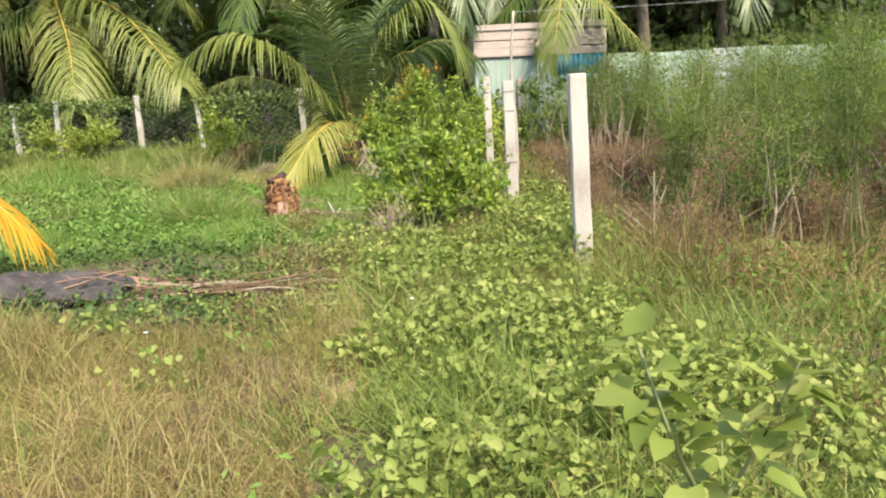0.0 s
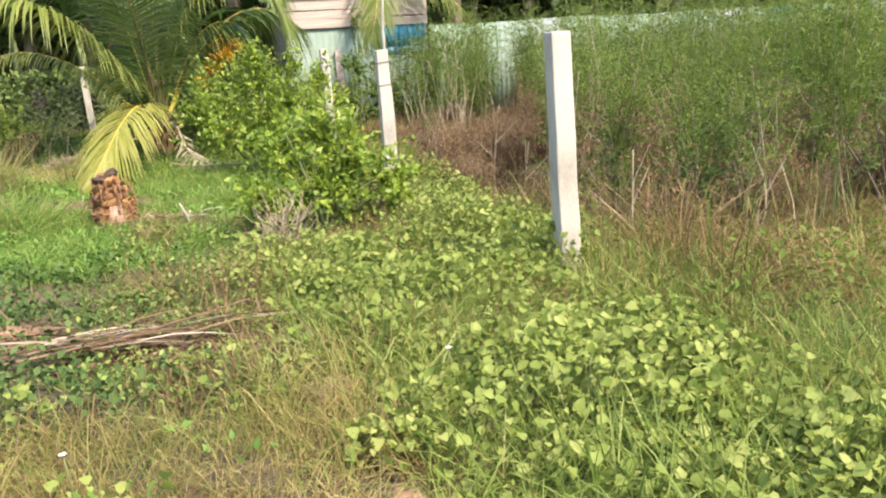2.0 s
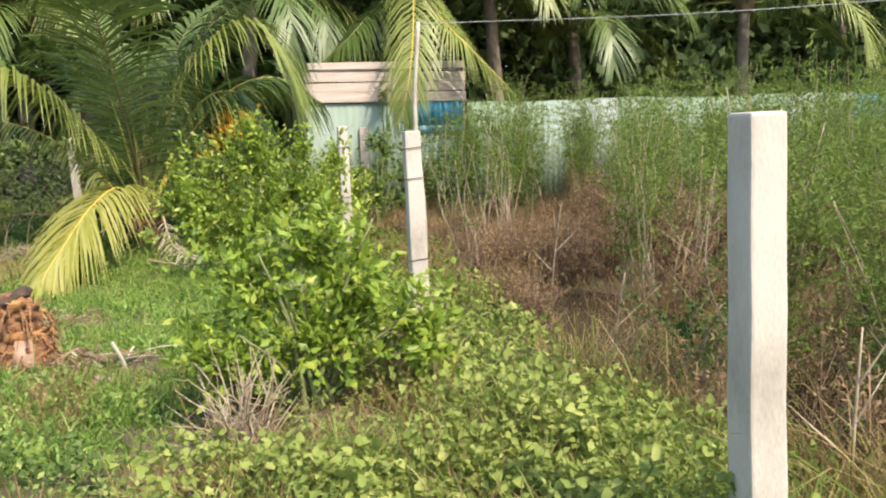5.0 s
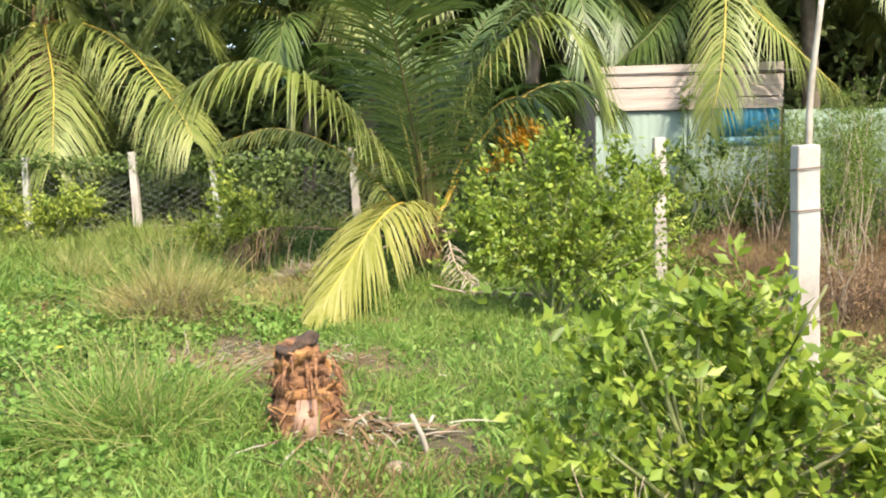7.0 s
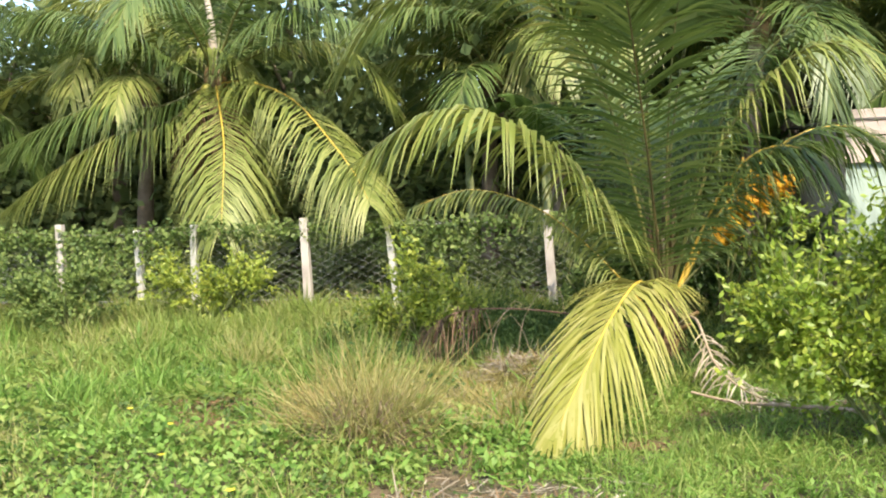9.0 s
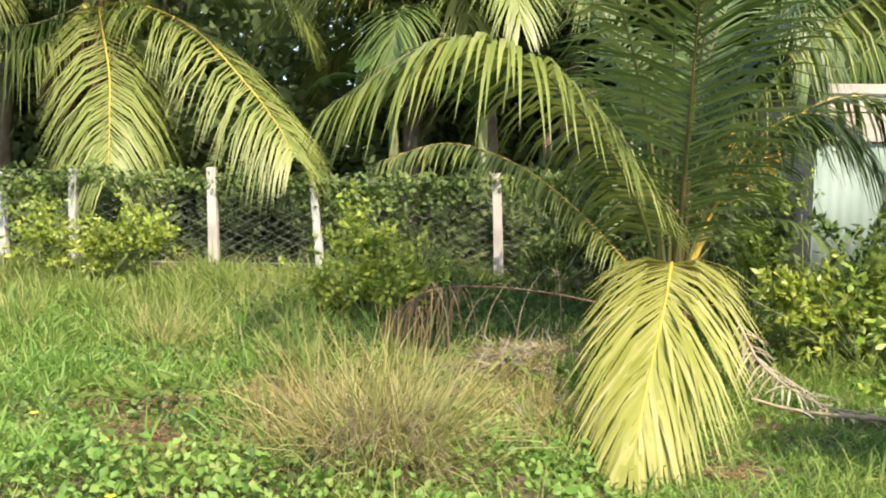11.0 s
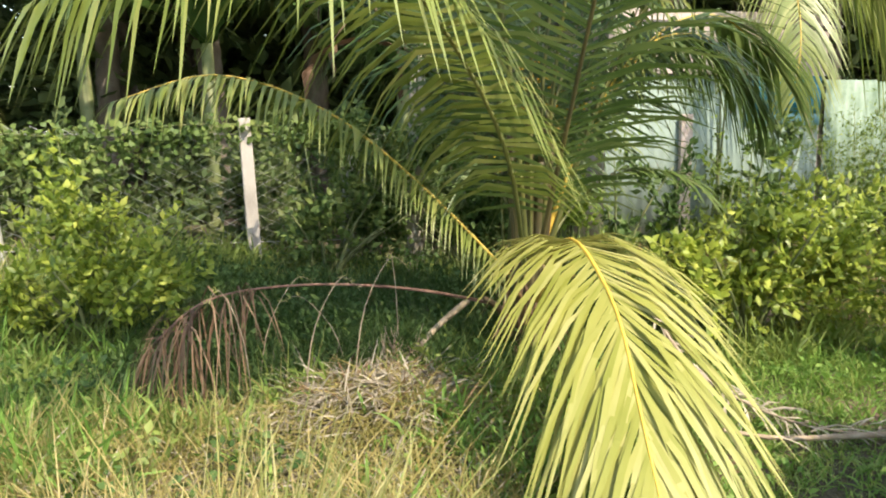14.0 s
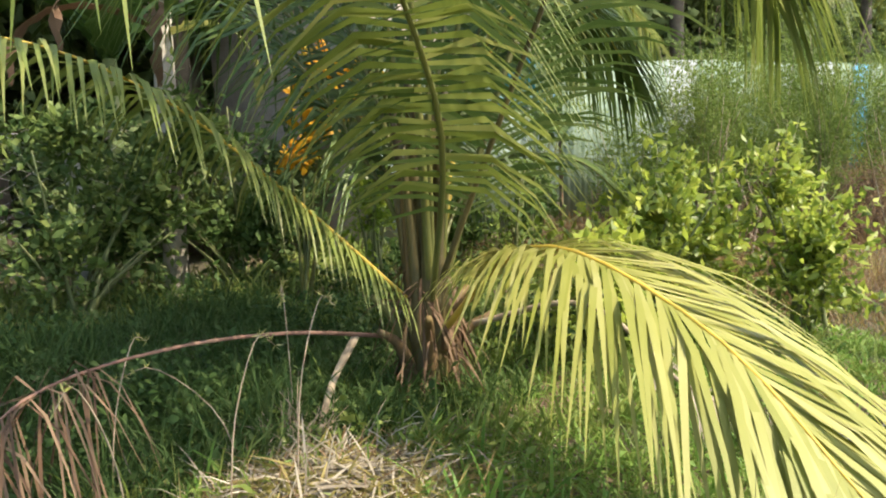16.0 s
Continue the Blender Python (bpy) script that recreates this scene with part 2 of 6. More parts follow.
def ground_material():
    m, n, l, p = nodes_of("soil_and_litter")
    geo = n.new("ShaderNodeNewGeometry")
    a, b = n.new("ShaderNodeTexNoise"), n.new("ShaderNodeTexNoise")
    for t, s, d in ((a, 0.8, 6), (b, 38, 5)):
        t.inputs["Scale"].default_value, t.inputs["Detail"].default_value = s, d
        l.new(geo.outputs["Position"], t.inputs["Vector"])
    r1 = ramp_of(n, [(0.3, (0.075, 0.065, 0.03)), (0.5, (0.12, 0.10, 0.045)), (0.64, (0.20, 0.13, 0.075)), (0.8, (0.27, 0.17, 0.10))])
    r2 = ramp_of(n, [(0.3, (0.35, 0.33, 0.3)), (0.7, (1.0, 1.0, 1.0))])
    l.new(a.outputs["Fac"], r1.inputs[0])
    l.new(b.outputs["Fac"], r2.inputs[0])
    mul = n.new("ShaderNodeMixRGB")
    mul.blend_type = "MULTIPLY"
    mul.inputs[0].default_value = 0.8
    l.new(r1.outputs[0], mul.inputs[1])
    l.new(r2.outputs[0], mul.inputs[2])
    l.new(mul.outputs[0], p.inputs["Base Color"])
    p.inputs["Roughness"].default_value = 0.95
    bp = n.new("ShaderNodeBump")
    bp.inputs["Distance"].default_value = 0.04
    l.new(b.outputs["Fac"], bp.inputs["Height"])
    l.new(bp.outputs[0], p.inputs["Normal"])
    return m


M_GROUND = ground_material()
M_WATER, _n, _l, _p = nodes_of("ditch_water")
_p.inputs["Base Color"].default_value = (0.045, 0.036, 0.022, 1)
_p.inputs["Roughness"].default_value = 0.08


# ---- builders ----
def raw_mesh(name, verts, faces, material, smooth=False):
    me = bpy.data.meshes.new(name)
    me.from_pydata(verts, [], faces)
    me.materials.append(material)
    if smooth:
        me.polygons.foreach_set("use_smooth", [True] * len(me.polygons))
    me.update()
    return me


def array_mesh(name, verts, tris, material):
    """A mesh of triangles from numpy arrays, quick for large foliage."""
    me = bpy.data.meshes.new(name)
    nv, nt = len(verts), len(tris)
    me.vertices.add(nv)
    me.vertices.foreach_set("co", np.ascontiguousarray(verts, dtype=np.float32).ravel())
    me.loops.add(nt * 3)
    me.loops.foreach_set("vertex_index", np.ascontiguousarray(tris, dtype=np.int32).ravel())
    me.polygons.add(nt)
    me.polygons.foreach_set("loop_start", np.arange(0, nt * 3, 3, dtype=np.int32))
    me.update(calc_edges=True)
    me.validate()
    me.materials.append(material)
    return me


def part_of(name, me, parent, label=""):
    ob = new(name, me)
    ob.parent = parent
    return tagged(ob, label)


def part(name, bm, material, parent, label="", smooth=False):
    me = bpy.data.meshes.new(name)
    bm.to_mesh(me)
    bm.free()
    me.materials.append(material)
    if smooth:
        me.polygons.foreach_set("use_smooth", [True] * len(me.polygons))
    return part_of(name, me, parent, label)


def thing(name, at, label, category, group="", turn=0.0):
    ob = new(name)
    ob.matrix_basis = pose(*at, 0, 0, turn)
    ob.empty_display_size = 0.2
    return tagged(ob, label, category, group)


def unit(v):
    return v / np.maximum(np.linalg.norm(v, axis=-1, keepdims=True), 1e-9)


def blades(base, way, length, width, droop, side=None, profile=(0.75, 1.0, 0.7), fold=0.0):
    """Arrays of vertices and triangles for narrow blades that leave base along way and bend down."""
    n = len(base)
    if side is None:
        a = RNG.uniform(0, 2 * np.pi, n)
        side = np.stack([np.cos(a), np.sin(a), np.zeros(n)], 1)
    side = unit(side - way * (side * way).sum(1, keepdims=True))
    L, Wd, dr = (np.broadcast_to(np.asarray(q, float), (n,))[:, None] for q in (length, width, droop))
    down = np.array([0, 0, -1.0])
    rows = []
    for s, w in zip((0.0, 0.36, 0.7), profile):
        c = base + way * L * s + down * dr * L * s * s
        rows += [c - side * Wd * w * 0.5, c + side * Wd * w * 0.5]
    rows.append(base + way * L + down * dr * L)
    v = np.stack(rows, 1)
    t = np.array([[0, 1, 3], [0, 3, 2], [2, 3, 5], [2, 5, 4], [4, 5, 6]])
    return v.reshape(-1, 3), (t[None] + 7 * np.arange(n)[:, None, None]).reshape(-1, 3)


def leaves(base, way, length, width, side=None, lift=0.15):
    """Folded leaves of two triangles each."""
    n = len(base)
    if side is None:
        # most leaves turn their upper face to the light
        side = np.cross(way, RNG.normal(0, 0.55, (n, 3)) + np.array([0.15, -0.35, 0.9]))
    side = unit(side - way * (side * way).sum(1, keepdims=True))
    nor = np.cross(way, side)
    L, Wd = (np.broadcast_to(np.asarray(q, float), (n,))[:, None] for q in (length, width))
    mid = base + way * L * 0.45 + nor * Wd * lift
    v = np.stack([base, mid + side * Wd * 0.5, base + way * L, mid - side * Wd * 0.5], 1)
    t = np.array([[0, 1, 2], [0, 2, 3]])
    return v.reshape(-1, 3), (t[None] + 4 * np.arange(n)[:, None, None]).reshape(-1, 3)


def broad_leaves(base, way, length, width, side):
    """Lobed leaves of six triangles, folded along the midrib."""
    n = len(base)
    side = unit(side - way * (side * way).sum(1, keepdims=True))
    nor = np.cross(way, side)
    L, Wd = (np.broadcast_to(np.asarray(q, float), (n,))[:, None] for q in (length, width))
    r = [base]
    for a, b, c in ((-0.08, 0.36, 0.10), (0.28, 0.5, 0.14), (0.66, 0.30, 0.06)):
        for s in (1, -1):
            r.append(base + way * L * a + side * Wd * b * s + nor * Wd * c)
    r += [base + way * L - nor * Wd * 0.08, base + way * L * 0.5]
    v = np.stack(r, 1)
    t = np.array([[0, 1, 8], [1, 3, 8], [3, 5, 8], [5, 7, 8], [2, 0, 8], [4, 2, 8], [6, 4, 8], [7, 6, 8]])
    return v.reshape(-1, 3), (t[None] + 9 * np.arange(n)[:, None, None]).reshape(-1, 3)


def joined(pieces):
    vs, ts, k = [], [], 0
    for v, t in pieces:
        vs.append(v)
        ts.append(t + k)
        k += len(v)
    return np.concatenate(vs), np.concatenate(ts)


def tube(points, radii, sides=6):
    """Vertices and triangles of a round rod along points, closed at the end."""
    pts = np.asarray(points, float)
    n = len(pts)
    r = np.broadcast_to(np.asarray(radii, float), (n,))
    tan = unit(np.gradient(pts, axis=0))
    ref = np.where(np.abs(tan[:, 2:3]) > 0.9, np.array([[1.0, 0, 0]]), np.array([[0, 0, 1.0]]))
    u = unit(np.cross(tan, ref))
    w = np.cross(tan, u)
    a = np.linspace(0, 2 * np.pi, sides, endpoint=False)
    v = (pts[:, None] + r[:, None, None] * (np.cos(a)[None, :, None] * u[:, None] + np.sin(a)[None, :, None] * w[:, None])).reshape(-1, 3)
    t = []
    for i in range(n - 1):
        for j in range(sides):
            p, q = i * sides + j, i * sides + (j + 1) % sides
            t += [(p, q, q + sides), (p, q + sides, p + sides)]
    k = len(v)
    v = np.concatenate([v, pts[-1:]])
    t += [((n - 1) * sides + j, (n - 1) * sides + (j + 1) % sides, k) for j in range(sides)]
    return v, np.array(t)


def spline(ctrl, count):
    """A smooth line through a few control points."""
    c = np.asarray(ctrl, float)
    c = np.concatenate([[2 * c[0] - c[1]], c, [2 * c[-1] - c[-2]]])
    out = []
    for x in np.linspace(0, len(c) - 3 - 1e-6, count):
        i = int(x)
        f = x - i
        p0, p1, p2, p3 = c[i:i + 4]
        out.append(0.5 * (2 * p1 + (p2 - p0) * f + (2 * p0 - 5 * p1 + 4 * p2 - p3) * f * f + (3 * p1 - p0 - 3 * p2 + p3) * f ** 3))
    return np.array(out)


def frond_parts(ctrl, pairs=55, reach=0.75, droop=0.5, start=0.16, thick=0.022, width=0.035, ragged=0.06, sweep=30.0):
    """A pinnate palm leaf: the rachis and its leaflets, as arrays."""
    line = spline(ctrl, 60)
    ext = tube(line[::3], np.linspace(thick, 0.004, len(line[::3])), 5)
    s = np.repeat(np.linspace(start, 0.995, pairs), 2) + RNG.normal(0, 0.003, pairs * 2)
    s = np.clip(s, 0, 0.999)
    idx = s * 59
    i = idx.astype(int)
    f = (idx - i)[:, None]
    pos = line[i] * (1 - f) + line[np.minimum(i + 1, 59)] * f
    tan = unit(np.gradient(line, axis=0))[i]
    sgn = np.tile([1.0, -1.0], pairs)[:, None]
    flat = np.cross(tan, np.array([0, 0, 1.0]))
    weak = np.linalg.norm(flat, axis=1) < 0.25
    if weak.any():
        whole = line[-1] - line[0]
        alt = np.cross(np.array([whole[0], whole[1], 0.0]) + 1e-4, np.array([0, 0, 1.0]))
        flat[weak] = unit(alt)
    side = unit(flat) * sgn
    up = np.cross(side * sgn, tan)
    rel = (s - start) / (1 - start)
    ang = np.radians(sweep + 38 * rel + RNG.normal(0, 4, len(s)))[:, None]
    way = unit(side * np.cos(ang) + tan * np.sin(ang) + up * 0.18 + RNG.normal(0, ragged, (len(s), 3)))
    length = reach * (0.28 + 0.90 * np.sin(np.pi * np.clip(0.14 + 0.84 * rel, 0, 1)) ** 0.8) * RNG.uniform(0.9, 1.08, len(s))
    return ext, blades(pos, way, length, width, droop * RNG.uniform(0.75, 1.25, len(s)), side=np.cross(way, up) + 0.3 * tan, profile=(0.55, 1.0, 0.62))


def add_frond(parent, ctrl, leaf, stalk=None, pieces=False, label="", **kw):
    ext, lv = frond_parts(ctrl, **kw)
    rachis = part_of("frond", array_mesh("frond", *ext, stalk or M_RACHIS), parent, label)
    if pieces:
        v = lv[0].reshape(-1, 7, 3)
        t = lv[1][:5]
        for one in v:
            part_of("leaflet", array_mesh("leaflet", one, t, leaf), rachis)
    else:
        tagged(part_of("foliage", array_mesh("foliage", *lv, leaf), rachis), kind="stuff")
    return rachis


def arc(base, azimuth, rise, length, fall):
    """Control points of a frond that leaves base, climbs at rise degrees and curves over."""
    a, pts = radians(azimuth), [np.array(base, float)]
    e, step = radians(rise), length / 5
    for k in range(5):
        pts.append(pts[-1] + step * np.array([math.cos(a) * math.cos(e), math.sin(a) * math.cos(e), math.sin(e)]))
        e -= radians(fall) * (0.6 + 0.22 * k)
    return pts


def box_bm(sx, sy, sz, bevel=0.008, taper=1.0):
    bm = bmesh.new()
    bmesh.ops.create_cube(bm, size=1.0)
    for v in bm.verts:
        k = taper if v.co.z > 0 else 1.0
        v.co = Vector((v.co.x * sx * k, v.co.y * sy * k, (v.co.z + 0.5) * sz))
    if bevel:
        bmesh.ops.bevel(bm, geom=bm.edges[:], offset=bevel, segments=2, affect="EDGES", profile=0.6)
    return bm


def ground_z(x, y):
    x, y = np.asarray(x, float), np.asarray(y, float)
    z = 0.035 * np.sin(1.1 * x + 0.7) * np.cos(0.9 * y) + 0.02 * np.sin(2.7 * x - 1.9 * y) + 0.012 * np.sin(6.1 * x + 4.3 * y)
    ditch = np.exp(-((x - 2.7) / 0.85) ** 2) * np.clip((14.5 - y) / 2.5, 0, 1) * np.clip((y - 6.3) / 2, 0, 1)
    heap = 0.22 * np.exp(-((x + 2.95) ** 2 + (y - 16.25) ** 2) / 0.40) + 0.05 * np.exp(-((x + 3.85) ** 2 + (y - 14.0) ** 2) / 0.5)
    bank = 0.18 * np.clip((y - 17.5) / 3.0, 0, 1) * np.clip((-1.2 - x) / 2.0, 0, 1)
    return z - 0.42 * ditch + heap + bank


# ---- ground and water ----
def axis(lo, hi, step, far):
    near = np.arange(lo, hi + 1e-6, step)
    out = np.geomspace(1, far, 12)
    return np.concatenate([lo - out[::-1], near, hi + out])


gx, gy = axis(-14, 16, 0.2, 900), axis(-4, 26, 0.2, 900)
GX, GY = np.meshgrid(gx, gy)
near = (np.abs(GX - 1) < 15.5) & (np.abs(GY - 11) < 15.5)
GZ = np.where(near, ground_z(GX, GY), 0.0)
nx, ny = len(gx), len(gy)
q = (np.arange(ny - 1)[:, None] * nx + np.arange(nx - 1)[None]).ravel()
tri = np.concatenate([np.stack([q, q + 1, q + nx + 1], 1), np.stack([q, q + nx + 1, q + nx], 1)])
ground = new("ground", array_mesh("ground", np.stack([GX.ravel(), GY.ravel(), GZ.ravel()], 1), tri, M_GROUND))
ground.data.polygons.foreach_set("use_smooth", [True] * len(ground.data.polygons))
tagged(ground, "uneven brown soil with dry leaf litter", "ground", kind="structure")

bm = bmesh.new()
bmesh.ops.create_grid(bm, x_segments=14, y_segments=30, size=0.5)
for v in bm.verts:
    v.co = Vector((2.7 + 2.6 * v.co.x + 0.12 * math.sin(9 * v.co.y), 10.4 + 8.2 * v.co.y, -0.20))
me = bpy.data.meshes.new("water")
bm.to_mesh(me)
bm.free()
me.materials.append(M_WATER)
tagged(new("water", me), "still brown water in a shallow ditch", "water", kind="structure")


# ---- right boundary posts ----
def concrete_post(x, y, height, lean=(0, 0), size=0.125, turn=0.0, old=False, wires=(0.5, 0.85)):
    p = thing("concrete_post", (x, y, float(ground_z(x, y)) - 0.1), "white weathered square concrete fence post standing in weeds", "post", "boundary posts")
    p.matrix_basis = pose(x, y, float(ground_z(x, y)) - 0.1, lean[0], lean[1], turn)
    bm = box_bm(size, size * 1.05, height + 0.1, 0.012, 0.93)
    bmesh.ops.subdivide_edges(bm, edges=[e for e in bm.edges if abs(e.verts[0].co.z - e.verts[1].co.z) > 0.5], cuts=10)
    for v in bm.verts:
        v.co.x += 0.0015 * math.sin(9 * v.co.z + 3 * x) + 0.0015 * math.sin(31 * v.co.z)
        v.co.y += 0.0015 * math.sin(11 * v.co.z + y)
    part("shaft", bm, M_CONCRETE_OLD if old else M_CONCRETE, p)
    for w in wires:
        h = (height + 0.1) * w
        k = size * 0.56
        ring = [(-k, -k, h), (k, -k, h + 0.01), (k, k, h), (-k, k, h - 0.01), (-k, -k, h)]
        part_of("wire_tie", array_mesh("wire_tie", *tube(ring, 0.004, 4), M_RUST), p, "rusty tie wire")
    return p


concrete_post(1.09, 6.73, 1.55, (0.3, -1.2), 0.135, wires=())
concrete_post(0.93, 11.12, 1.60, (0, -1.0), 0.135, wires=(0.92, 0.78, 0.40))
concrete_post(0.90, 15.20, 1.66, (0, -0.5), 0.125)

pole = thing("wooden_pole", (0.985, 11.23, 0), "thin crooked grey wooden pole tied beside a concrete post", "pole")
part_of("shaft", array_mesh("shaft", *tube(spline([(0, 0, -0.1), (0.02, 0, 0.9), (-0.02, 0.02, 1.7), (0.03, 0, 2.42)], 14), np.linspace(0.026, 0.016, 14), 7), M_BARK_PALE), pole)


def barbed_wire(points, label):
    w = thing("barbed_wire", (0, 0, 0), label, "wire", "barbed wires")
    line = spline(points, 40)
    ex = [tube(line, 0.003, 4)]
    for i in range(1, 39):
        d = RNG.normal(0, 0.018, 3)
        ex.append(tube([line[i] - d, line[i] + d], 0.0022, 3))
    part_of("strand", array_mesh("strand", *joined(ex), M_WIRE), w)


barbed_wire([(1.04, 11.2, 2.40), (3.2, 9.6, 2.30), (6.2, 7.6, 2.36)], "sagging strand of grey barbed wire at head height")


# ---- shed and sheet wall ----
def sheet_mesh(width, height, material, waves=9, depth=0.012):
    n = waves * 6
    v, f = [], []
    for i in range(n + 1):
        x = width * i / n
        y = depth * math.sin(2 * math.pi * waves * i / n)
        for dy in (0.0, 0.004):
            v += [(x, y + dy, 0), (x, y + dy, height)]
    for i in range(n):
        a, b = i * 4, i * 4 + 4
        f += [(a, b, b + 1, a + 1), (a + 2, a + 3, b + 3, b + 2), (a + 1, b + 1, b + 3, a + 3), (a, a + 2, b + 2, b)]
    return raw_mesh("sheet", v, f, material, True)


shed = thing("shed", (0.98, 21.0, 0), "low shed of pale mint metal sheets topped with weathered boards", "shed")


def shed_part(name, me, m, label=""):
    o = part_of(name, me, shed, label)
    o.matrix_basis = m
    return o


def shed_box(name, sx, sy, sz, m, material, label=""):
    o = part(name, box_bm(sx, sy, sz, 0.006), material, shed, label)
    o.matrix_basis = m
    return o


shed_part("sheet", sheet_mesh(1.10, 2.22, M_MINT_PALE, 8, 0.005), pose(0, 0.02, -0.05), "pale mint corrugated sheet")
shed_part("sheet", sheet_mesh(0.95, 2.22, M_MINT, 6, 0.005), pose(1.04, 0.035, -0.05), "grey mint corrugated sheet")
shed_part("sheet", sheet_mesh(1.12, 1.60, M_MINT_PALE, 9, 0.006), pose(1.93, 0.02, 0.0), "pale mint corrugated sheet")
shed_part("sheet", sheet_mesh(1.12, 0.50, M_BLUE, 10), pose(1.93, -0.005, 1.70), "blue painted corrugated sheet")
shed_part("sheet", sheet_mesh(1.12, 0.17, M_FADED, 10), pose(1.93, -0.002, 1.55), "faded pale blue painted strip")
shed_box("batten", 0.16, 0.06, 1.75, pose(1.06, -0.03, -0.05), M_BOARD, "pale wooden batten")
for i in range(4):
    shed_box("board", 3.12, 0.03, 0.178, pose(1.54, -0.02 + 0.008 * (i % 2), 2.175 + 0.19 * i, 0, 0.25 * (-1) ** i, 0), M_BOARD, "pinkish grey board")
for x in (0.05, 1.52, 3.0):
    shed_box("stud", 0.07, 0.07, 2.9, pose(x, 0.09, 0), M_BARK)
shed_box("roof", 3.5, 3.6, 0.03, pose(1.55, 1.75, 2.86, 3, 0, 0), M_DARK, "dark sagging roof sheet")
shed_box("side_wall", 0.04, 3.2, 2.8, pose(0.0, 1.66, 0), M_BOARD)
shed_box("side_wall", 0.04, 3.2, 2.8, pose(3.08, 1.66, 0), M_BOARD)
shed_box("back_wall", 3.1, 0.04, 2.7, pose(1.54, 3.3, 0), M_BOARD)
shed_box("sill_beam", 3.1, 0.06, 0.08, pose(1.54, -0.03, -0.02), M_BARK)

wall = tagged(new("wall_sheets"), "long pale mint corrugated metal boundary wall with patches", "wall", kind="structure")
wall.matrix_basis = pose(4.12, 21.0, 0)
sheets = {k: sheet_mesh(0.83, 2.16, k, 7, 0.007) for k in (M_MOTTLED, M_MINT_PALE, M_WHITE, M_BLUE)}
kinds = [M_MOTTLED, M_MOTTLED, M_MINT_PALE, M_WHITE, M_MOTTLED, M_MOTTLED, M_MOTTLED, M_MINT_PALE, M_MOTTLED, M_WHITE, M_MOTTLED, M_BLUE]
for i in range(30):
    o = part_of("sheet", sheets[kinds[i % len(kinds)]], wall)
    o.matrix_basis = pose(0.8 * i, 0.012 * (i % 2) + 0.02, -0.03 + 0.02 * math.sin(5 * i), 0, 0.4 * math.sin(3.1 * i), 0)
for i in range(16):
    o = part("post", box_bm(0.08, 0.08, 2.05, 0.006), M_BARK, wall)
    o.matrix_basis = pose(1.6 * i, 0.12, 0)


# ---- chain-link fence ----
FENCE_Y = 21.0
fence = thing("chain_link_fence", (0, FENCE_Y, 0), "sagging chain-link fence on white concrete posts, overgrown with creepers", "fence")
for x, h, lean, old in ((-13.6, 1.66, 1, True), (-11.43, 1.72, 0, False), (-9.97, 1.58, -2, True), (-8.96, 1.64, 1, True), (-7.03, 1.69, -1.3, False),
                        (-5.62, 1.52, -5.0, True), (-3.17, 1.68, -2.6, False), (-2.13, 1.42, 0, True)):
    bm = box_bm(0.135 if not old else 0.11, 0.12, h, 0.012, 0.9)
    o = part("post", bm, M_CONCRETE_OLD if old else M_CONCRETE, fence, "stained leaning concrete post" if old else "white concrete post")
    o.matrix_basis = pose(x - 0.02 * lean, -0.02, 0, 0, lean, 0)


def link_wires(x0, x1, z0, z1, mesh):
    """Zigzag wires that make the diamonds of a chain-link net."""
    ex, n, k = [], int((x1 - x0) / mesh), int((z1 - z0) / (mesh * 0.5))
    for i in range(n):
        zz = np.arange(k + 1)
        x = x0 + mesh * (i + 0.5) + ((zz + i) % 2 * 2 - 1) * mesh * 0.51
        z = z0 + zz * mesh * 0.5
        y = 0.06 + 0.03 * np.sin(1.3 * x) + (zz % 2) * 0.006 + 0.05 * np.sin(0.7 * z + x)
        ex.append(tube(np.stack([x, y, z - 0.05 * np.sin(1.5 * x)], 1), 0.0038, 3))
    return joined(ex)


tagged(part_of("net", array_mesh("net", *link_wires(-13.6, -1.6, 0.35, 1.56, 0.115), M_WIRE), fence, "grey wire net"), kind="stuff")
for z in (1.55, 0.42):
    part_of("line_wire", array_mesh("line_wire", *tube(spline([(-13.6, 0.05, z), (-9, 0.05, z - 0.04), (-5, 0.06, z - 0.02), (-1.6, 0.06, z - 0.06)], 40), 0.005, 4), M_WIRE), fence)


# ---- palms ----
def palm_trunk(parent, height, r0, r1, lean=(0.0, 0.0), material=None):
    k = int(height * 9) + 4
    z = np.linspace(-0.1, height, k)
    ring = 1 + 0.06 * (np.arange(k) % 2)
    pts = np.stack([lean[0] * (np.maximum(z, 0) / height) ** 1.5, lean[1] * (np.maximum(z, 0) / height) ** 1.5, z], 1)
    return part_of("trunk", array_mesh("trunk", *tube(pts, np.linspace(r0, r1, k) * ring, 10), material or M_BARK_PALE), parent)


young = thing("coconut_palm", (-1.66, 17.2, 0), "young coconut palm with short trunk and drooping yellow lower frond", "palm")
palm_trunk(young, 1.25, 0.12, 0.07, material=M_PETIOLE_GREEN)
for i in range(12):
    a = 2.4 * i
    z0 = 0.15 + 0.05 * i
    d = np.array([math.cos(a), math.sin(a), 0])
    ln = spline([d * 0.07 + (0, 0, z0), d * 0.085 + (0, 0, z0 + 0.45), d * 0.15 + (0, 0, z0 + 1.0 + 0.06 * (i % 3))], 8)
    part_of("leaf_base", array_mesh("leaf_base", *tube(ln, np.linspace(0.055, 0.02, 8), 7), M_PETIOLE if i % 3 == 0 else M_PETIOLE_GREEN), young)


